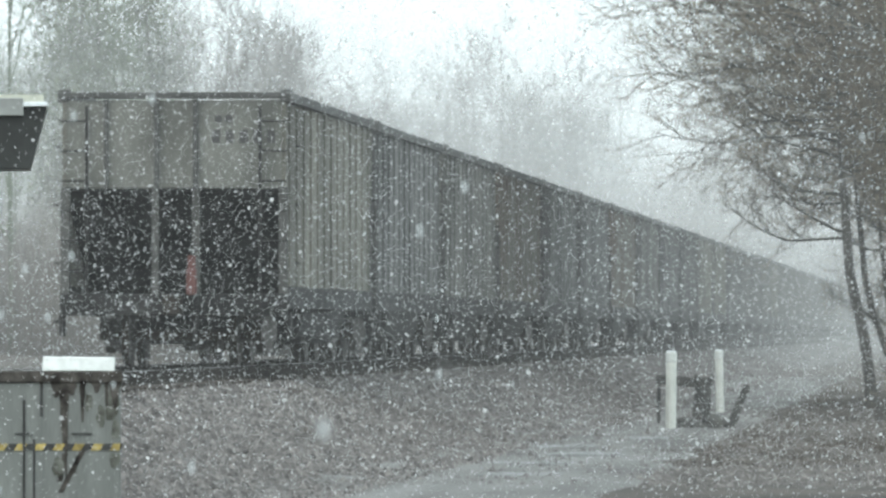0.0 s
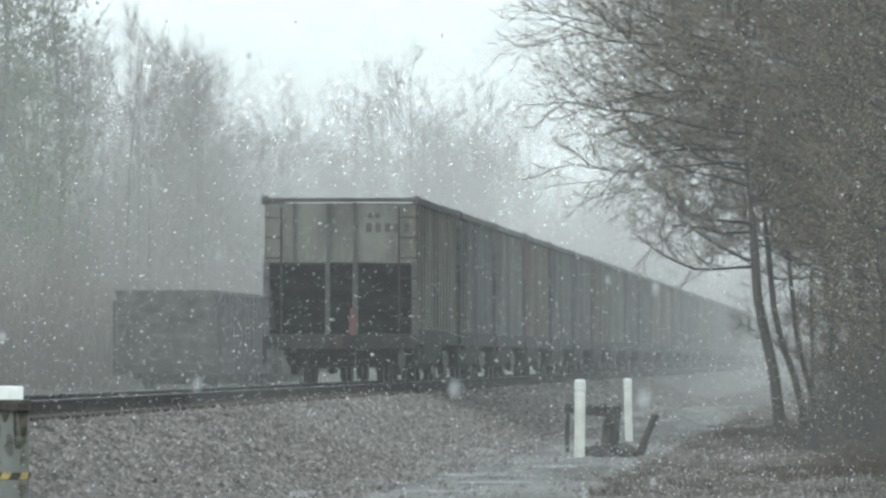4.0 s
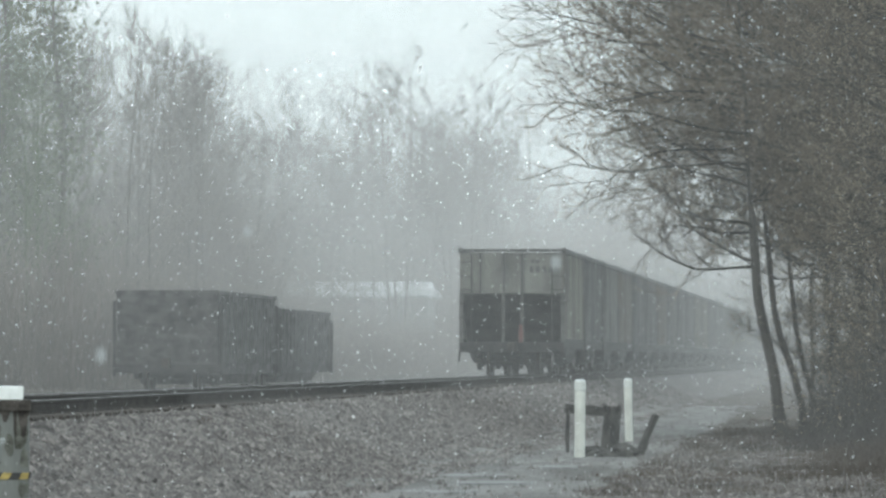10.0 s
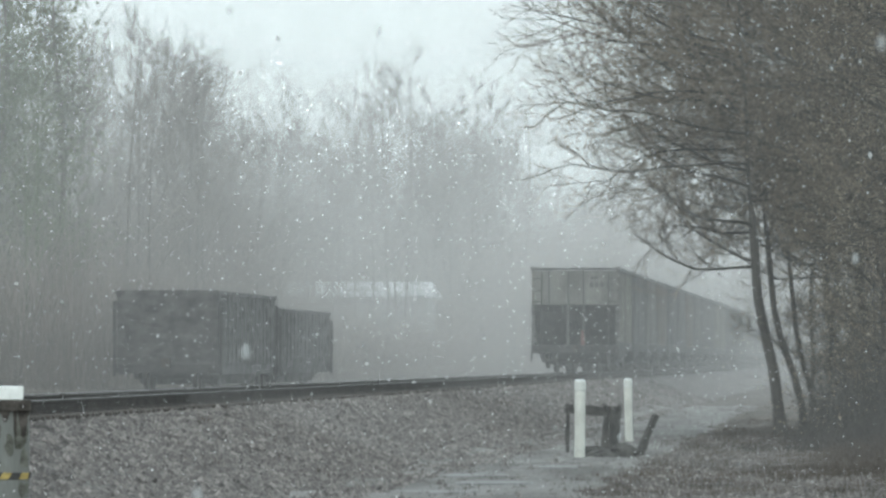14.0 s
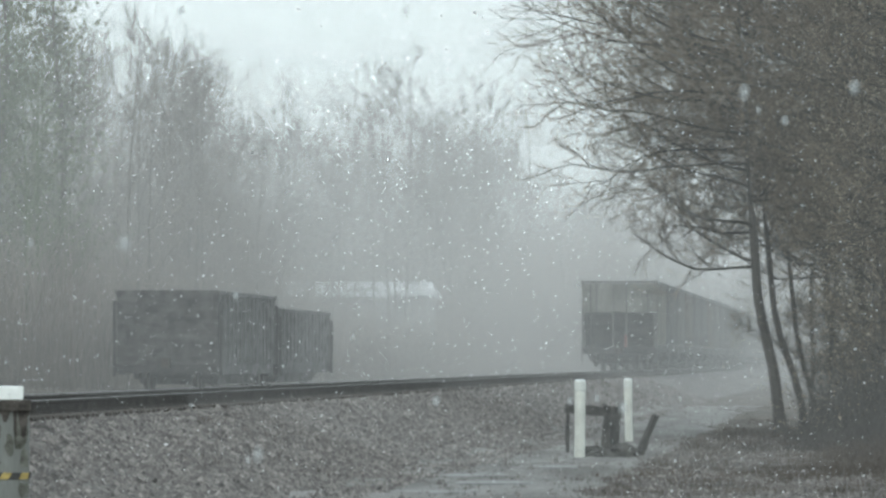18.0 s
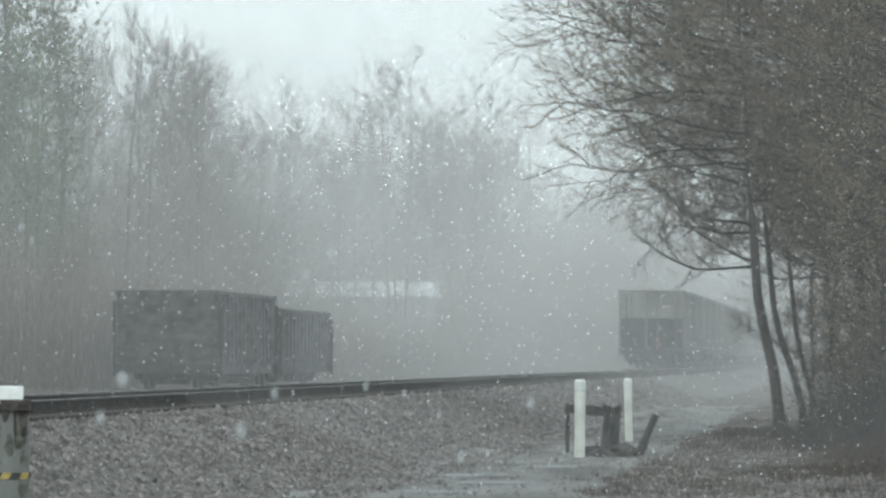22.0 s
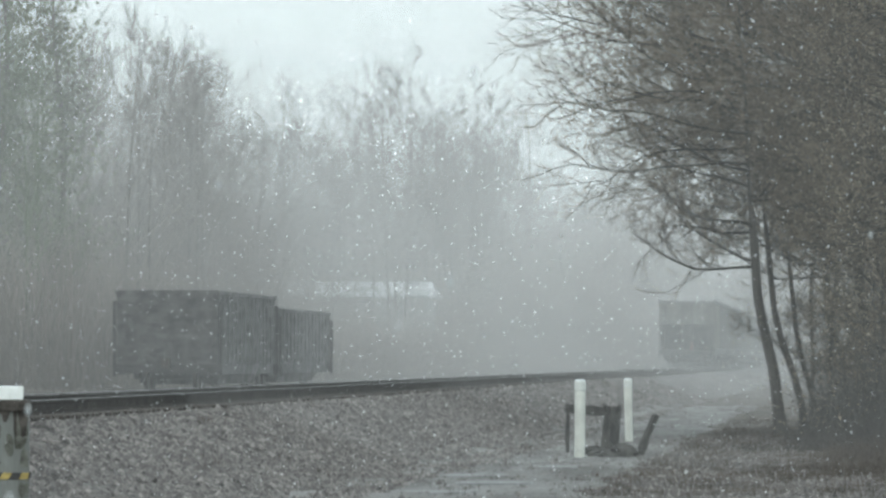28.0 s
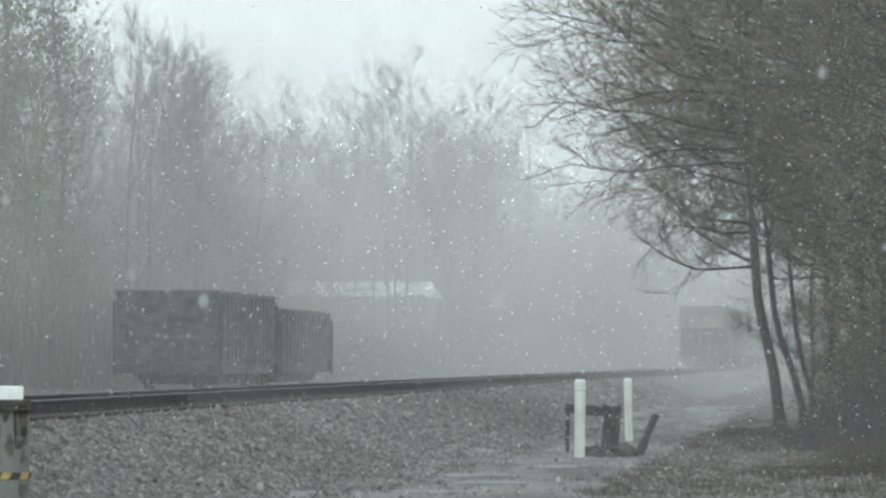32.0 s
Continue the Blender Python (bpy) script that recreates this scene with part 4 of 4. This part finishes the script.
def withered_leaves():
    clouds = [leaf_cloud(3400, (-0.5 + 0.45 * math.sin(k * 2.4), 135 + 3.0 * k, 3.4), (1.45, 2.6, 5.2), 0.023, 90 + k) for k in range(9)]
    verts = np.concatenate([c[0] for c in clouds])
    verts = verts[(verts.reshape(-1, 4, 3)[:, 0, 2] > -0.9).repeat(4)]
    faces = (np.array([(0, 1, 2), (0, 2, 3)])[None] + 4 * np.arange(len(verts) // 4)[:, None, None]).reshape(-1, 3)
    ob = new("withered_leaves", tri_mesh("withered_leaves", verts, faces, M_LEAF))
    tagged(ob, "withered brown leaves clinging to the thicket's twigs", "leaves", kind="stuff")


withered_leaves()


def ivy_tree(x, y, height, width, seed):
    ob = new("ivy_tree")
    ob.location = (x, y, ground_height(x, y) - 0.1)
    tagged(ob, "tall tree hung from foot to top with dull green ivy", "tree", "trees of the wood")
    trunk = bmesh.new()
    p = Vector((0, 0, 0))
    for i in range(8):
        q = Vector((0.25 * math.sin(seed + i * 0.9), 0, height * (i + 1) / 8))
        rod(trunk, p, q, 0.22 - 0.022 * i, 0.2 - 0.022 * i, 10)
        p = q
    part("trunk", trunk, M_FARBARK, ob)
    rng = random.Random(seed)
    for k in range(9):
        z = height * (k + 0.6) / 9
        v, f = leaf_cloud(900, (rng.uniform(-0.8, 0.8) * width, rng.uniform(-0.5, 0.5), z), (width * rng.uniform(0.7, 1.7), 1.2, height / 8 * rng.uniform(0.8, 1.3)), 0.085, seed * 20 + k)
        cl = new("ivy_clump", tri_mesh("ivy_clump", v, f, M_IVY))
        cl.parent = ob
    for k in range(14):
        z, a = height * rng.uniform(0.3, 1.0), rng.choice((-1, 1))
        tip = Vector((a * width * rng.uniform(0.9, 1.6), rng.uniform(-1, 1), z + rng.uniform(0.4, 1.8)))
        part("branch", made(rod, (0, 0, z), tip, 0.05, 0.012, 5), M_FARBARK, ob)


ivy_tree(-36.6, 300.0, 16.5, 1.3, 3)
ivy_tree(-34.9, 306.0, 17.0, 1.1, 5)
ivy_tree(-38.6, 312.0, 17.5, 1.4, 8)


# ---- service road and puddles beside the track ----
def service_road():
    def centre(y):
        return -5.35 + 0.3 * math.sin(y * 0.021)

    verts, faces = [], []
    ys = [48 + 1.2 * i for i in range(168)]
    for y in ys:
        for k in range(9):
            w = 1.8
            x = centre(y) + (k / 4 - 1) * (w + 0.6 * noise.noise((y * 0.22, k // 8, 3)) + 0.3 * noise.noise((y * 0.7, k // 8, 8)))
            verts.append((x, y, ground_height(x, y) + (0.02 if 0 < k < 8 else -0.03)))
    for j in range(len(ys) - 1):
        for k in range(8):
            a = j * 9 + k
            faces.append((a, a + 1, a + 10, a + 9))
    ob = new("service_road", raw("service_road", verts, faces, [M_SLUSH], True))
    tagged(ob, "pale wet gravel service road with slush", "road", kind="structure")


service_road()


def puddle(x, y, rx, ry, seed):
    z = max(ground_height(x + a * rx, y + b * ry) for a in (-1, 0, 1) for b in (-1, 0, 1)) + 0.02
    verts, n = [(0, 0, 0)], 40
    for i in range(n):
        a = 2 * math.pi * i / n
        r = 1 + 0.35 * noise.noise((math.cos(a) * 1.6, math.sin(a) * 1.6, seed)) + 0.15 * noise.noise((math.cos(a) * 5, math.sin(a) * 5, seed))
        verts.append((rx * r * math.cos(a), ry * r * math.sin(a), 0))
    verts += [(vx * 1.15, vy * 1.15, -0.05) for vx, vy, _ in verts[1:]]
    faces = [(0, 1 + i, 1 + (i + 1) % n) for i in range(n)] + [(1 + i, 1 + n + i, 1 + n + (i + 1) % n, 1 + (i + 1) % n) for i in range(n)]
    ob = new("puddle", raw("puddle", verts, faces, [M_WATER]))
    ob.location = (x, y, z)
    tagged(ob, "shallow puddle of meltwater on the gravel road", "puddle", "puddles", "structure")


for k, (x, y, rx, ry) in enumerate(((-5.45, 97.5, 0.5, 1.3), (-4.95, 91.5, 0.5, 1.0), (-4.75, 103.5, 0.42, 1.2), (-5.3, 86, 0.45, 0.9), (-4.9, 79, 0.4, 0.9))):
    puddle(x, y, rx, ry, k * 3.7)


# ---- a house far behind the wood's edge ----
def house():
    ob = new("house")
    ob.location = (-36.4, 502, ground_height(-36.4, 502) + 0.1)
    tagged(ob, "low pale house with a snow-covered roof behind the trees", "house")
    part("wall", made(box, -5.0, 5.0, 0, 8, -0.3, 5.1), M_HOUSE, ob)
    bm = bmesh.new()
    v = [bm.verts.new(p) for p in ((-5.4, -0.5, 5.0), (5.4, -0.5, 5.0), (5.0, 4, 6.0), (-5.0, 4, 6.0), (-5.4, 8.5, 5.0), (5.4, 8.5, 5.0),
                                   (-5.4, -0.5, 4.85), (5.4, -0.5, 4.85), (5.4, 8.5, 4.85), (-5.4, 8.5, 4.85))]
    for f in ((0, 1, 2, 3), (3, 2, 5, 4), (1, 5, 2), (0, 3, 4), (0, 6, 7, 1), (1, 7, 8, 5), (5, 8, 9, 4), (4, 9, 6, 0), (6, 9, 8, 7)):
        bm.faces.new([v[i] for i in f])
    part("roof", bm, M_ROOF, ob, "roof white with snow")
    for x in (-3.2, 0.2, 3.2):
        win = part("window", made(box, x - 0.55, x + 0.55, -0.06, 0.05, 1.4, 2.8), M_HOUSE, ob)
        part("pane", made(box, x - 0.45, x + 0.45, -0.075, -0.055, 1.5, 2.7), M_GLASS, win)
    part("door", made(box, -1.9, -1.0, -0.05, 0.05, 0.1, 2.2), M_GLASS, ob)


house()


# ---- falling snow ----
def snowfall(y0, y1, shown, size, fall, seed, early):
    """A sheaf of flakes between two distances that sinks as one; it is long enough to last the whole clip. early: the share that falls in the first gust."""
    rng = np.random.default_rng(seed)
    drift = np.array([rng.uniform(-0.5, -0.1) * min(1, y0 / 25 + 0.15), 0.0, -fall])
    mid = 0.5 * (y0 + y1)
    n = int(shown * (1 + 33.0 / ((882 + 160) / FOC * mid / fall)))
    y = (y0 ** 3 + (y1 ** 3 - y0 ** 3) * rng.uniform(size=n)) ** (1 / 3)
    x = (rng.uniform(-260, 1620, n) - VX) / FOC * y
    z = EYE[2] + (VY - rng.uniform(-60, 960, n)) / FOC * y
    when = np.where(rng.uniform(size=n) < early, rng.triangular(-5.5, -0.5, 3.0, n), rng.uniform(-4, 34, n))
    c = np.stack([x, y, z], 1) - when[:, None] * drift
    s = size * rng.lognormal(0, 0.36, n)
    a = rng.normal(size=(n, 3))
    a[:, 2] *= 1.4
    a /= np.linalg.norm(a, axis=1)[:, None]
    b = np.cross(a, rng.normal(size=(n, 3)))
    b /= np.linalg.norm(b, axis=1)[:, None]
    d = np.cross(a, b)
    long, wide = (s * rng.uniform(0.5, 1.1, n))[:, None], (s * rng.uniform(0.4, 0.75, n))[:, None]
    # a thin clump of crystals, bent along its middle
    verts = np.stack([c - a * long, c + b * wide + d * wide * 0.5, c + a * long, c - b * wide + d * wide * 0.5], 1).reshape(-1, 3)
    faces = (np.array([(0, 1, 2), (0, 2, 3)])[None] + 4 * np.arange(n)[:, None, None]).reshape(-1, 3)
    ob = new("snowfall", tri_mesh("snowfall", verts, faces, M_FLAKE))
    tagged(ob, "white snowflakes falling through the air", "snow", kind="stuff")
    return ob, drift


SNOW = [snowfall(*row) for row in (
    (12, 18, 90, 0.0032, 1.2, 52, 0.5), (18, 26, 420, 0.0044, 1.25, 53, 0.55),
    (26, 42, 1500, 0.0056, 1.3, 54, 0.66), (42, 66, 4300, 0.0074, 1.3, 55, 0.66), (66, 98, 11500, 0.0095, 1.35, 56, 0.6))]


def blurred_flakes(y0, y1, shown, size, fall, seed):
    """Large wet flakes near by, soft at the rim: shells of thin white inside one another."""
    rng = np.random.default_rng(seed)
    n = int(shown * (1 + 33.0 / ((882 + 160) / FOC * 0.5 * (y0 + y1) / fall)))
    bm = bmesh.new()
    bmesh.ops.create_icosphere(bm, subdivisions=2, radius=1.0)
    bm.verts.ensure_lookup_table()
    unit = np.array([v.co[:] for v in bm.verts])
    tri = np.array([[v.index for v in f.verts] for f in bm.faces])
    bm.free()
    y = rng.uniform(y0, y1, n)
    c = np.stack([(rng.uniform(-260, 1620, n) - VX) / FOC * y, y, EYE[2] + (VY - rng.uniform(-60, 960, n)) / FOC * y], 1)
    drift = np.array([-0.04, 0.0, -fall])
    c -= rng.uniform(-1, 33, n)[:, None] * drift
    s = size * rng.lognormal(0, 0.3, n)
    verts = []
    for shell in (1.0, 0.85, 0.7, 0.55, 0.4, 0.25):
        ax = (s * shell)[:, None] * np.stack([rng.uniform(0.7, 1.0, n), np.ones(n), rng.uniform(0.9, 1.6, n)], 1)
        verts.append(c[:, None, :] + unit[None] * ax[:, None, :])
    verts = np.concatenate(verts).reshape(-1, 3)
    faces = (tri[None] + len(unit) * np.arange(6 * n)[:, None, None]).reshape(-1, 3)
    ob = new("snowfall", tri_mesh("snowfall", verts, faces, M_SOFT))
    tagged(ob, "large soft white snowflakes falling close by", "snow", kind="stuff")
    return ob, drift


SNOW.append(blurred_flakes(7, 12, 20, 0.0070, 1.1, 71))


# flat upright panes across the view, added to imitate haze with distance
def veils():
    rows = [(60 * i - 15, M_VEIL_THIN) for i in range(1, 4)] + [(207, M_VEIL_THIN)] + [(245 + 38 * i, M_VEIL) for i in range(6)] + [(490 + 40 * i, M_VEIL_THICK) for i in range(4)]
    for y, mat in rows:
        w = y * 0.09 + 30
        ob = new("snow_veil", raw("snow_veil", [(-y * 0.13 - 30, 0, -2), (w, 0, -2), (w, 0, 60), (-y * 0.13 - 30, 0, 60)], [(0, 1, 2, 3)], [mat]))
        ob.location = (0, y + 0.37, 0)
        tagged(ob, "flat see-through pane standing in for the haze of distant snowfall", "snow", kind="stuff")


veils()


def motions():
    for i, car in enumerate(TRAINCARS):
        walk(car, [(t, pose(-10.9, y + CAR * i, 0)) for t, y in RUN])
    for ob, v in SNOW:
        walk(ob, [(t, pose(v[0] * t, v[1] * t, v[2] * t)) for t in (0.0, 8.0, 16.0, 24.0, 32.0)])


motions()
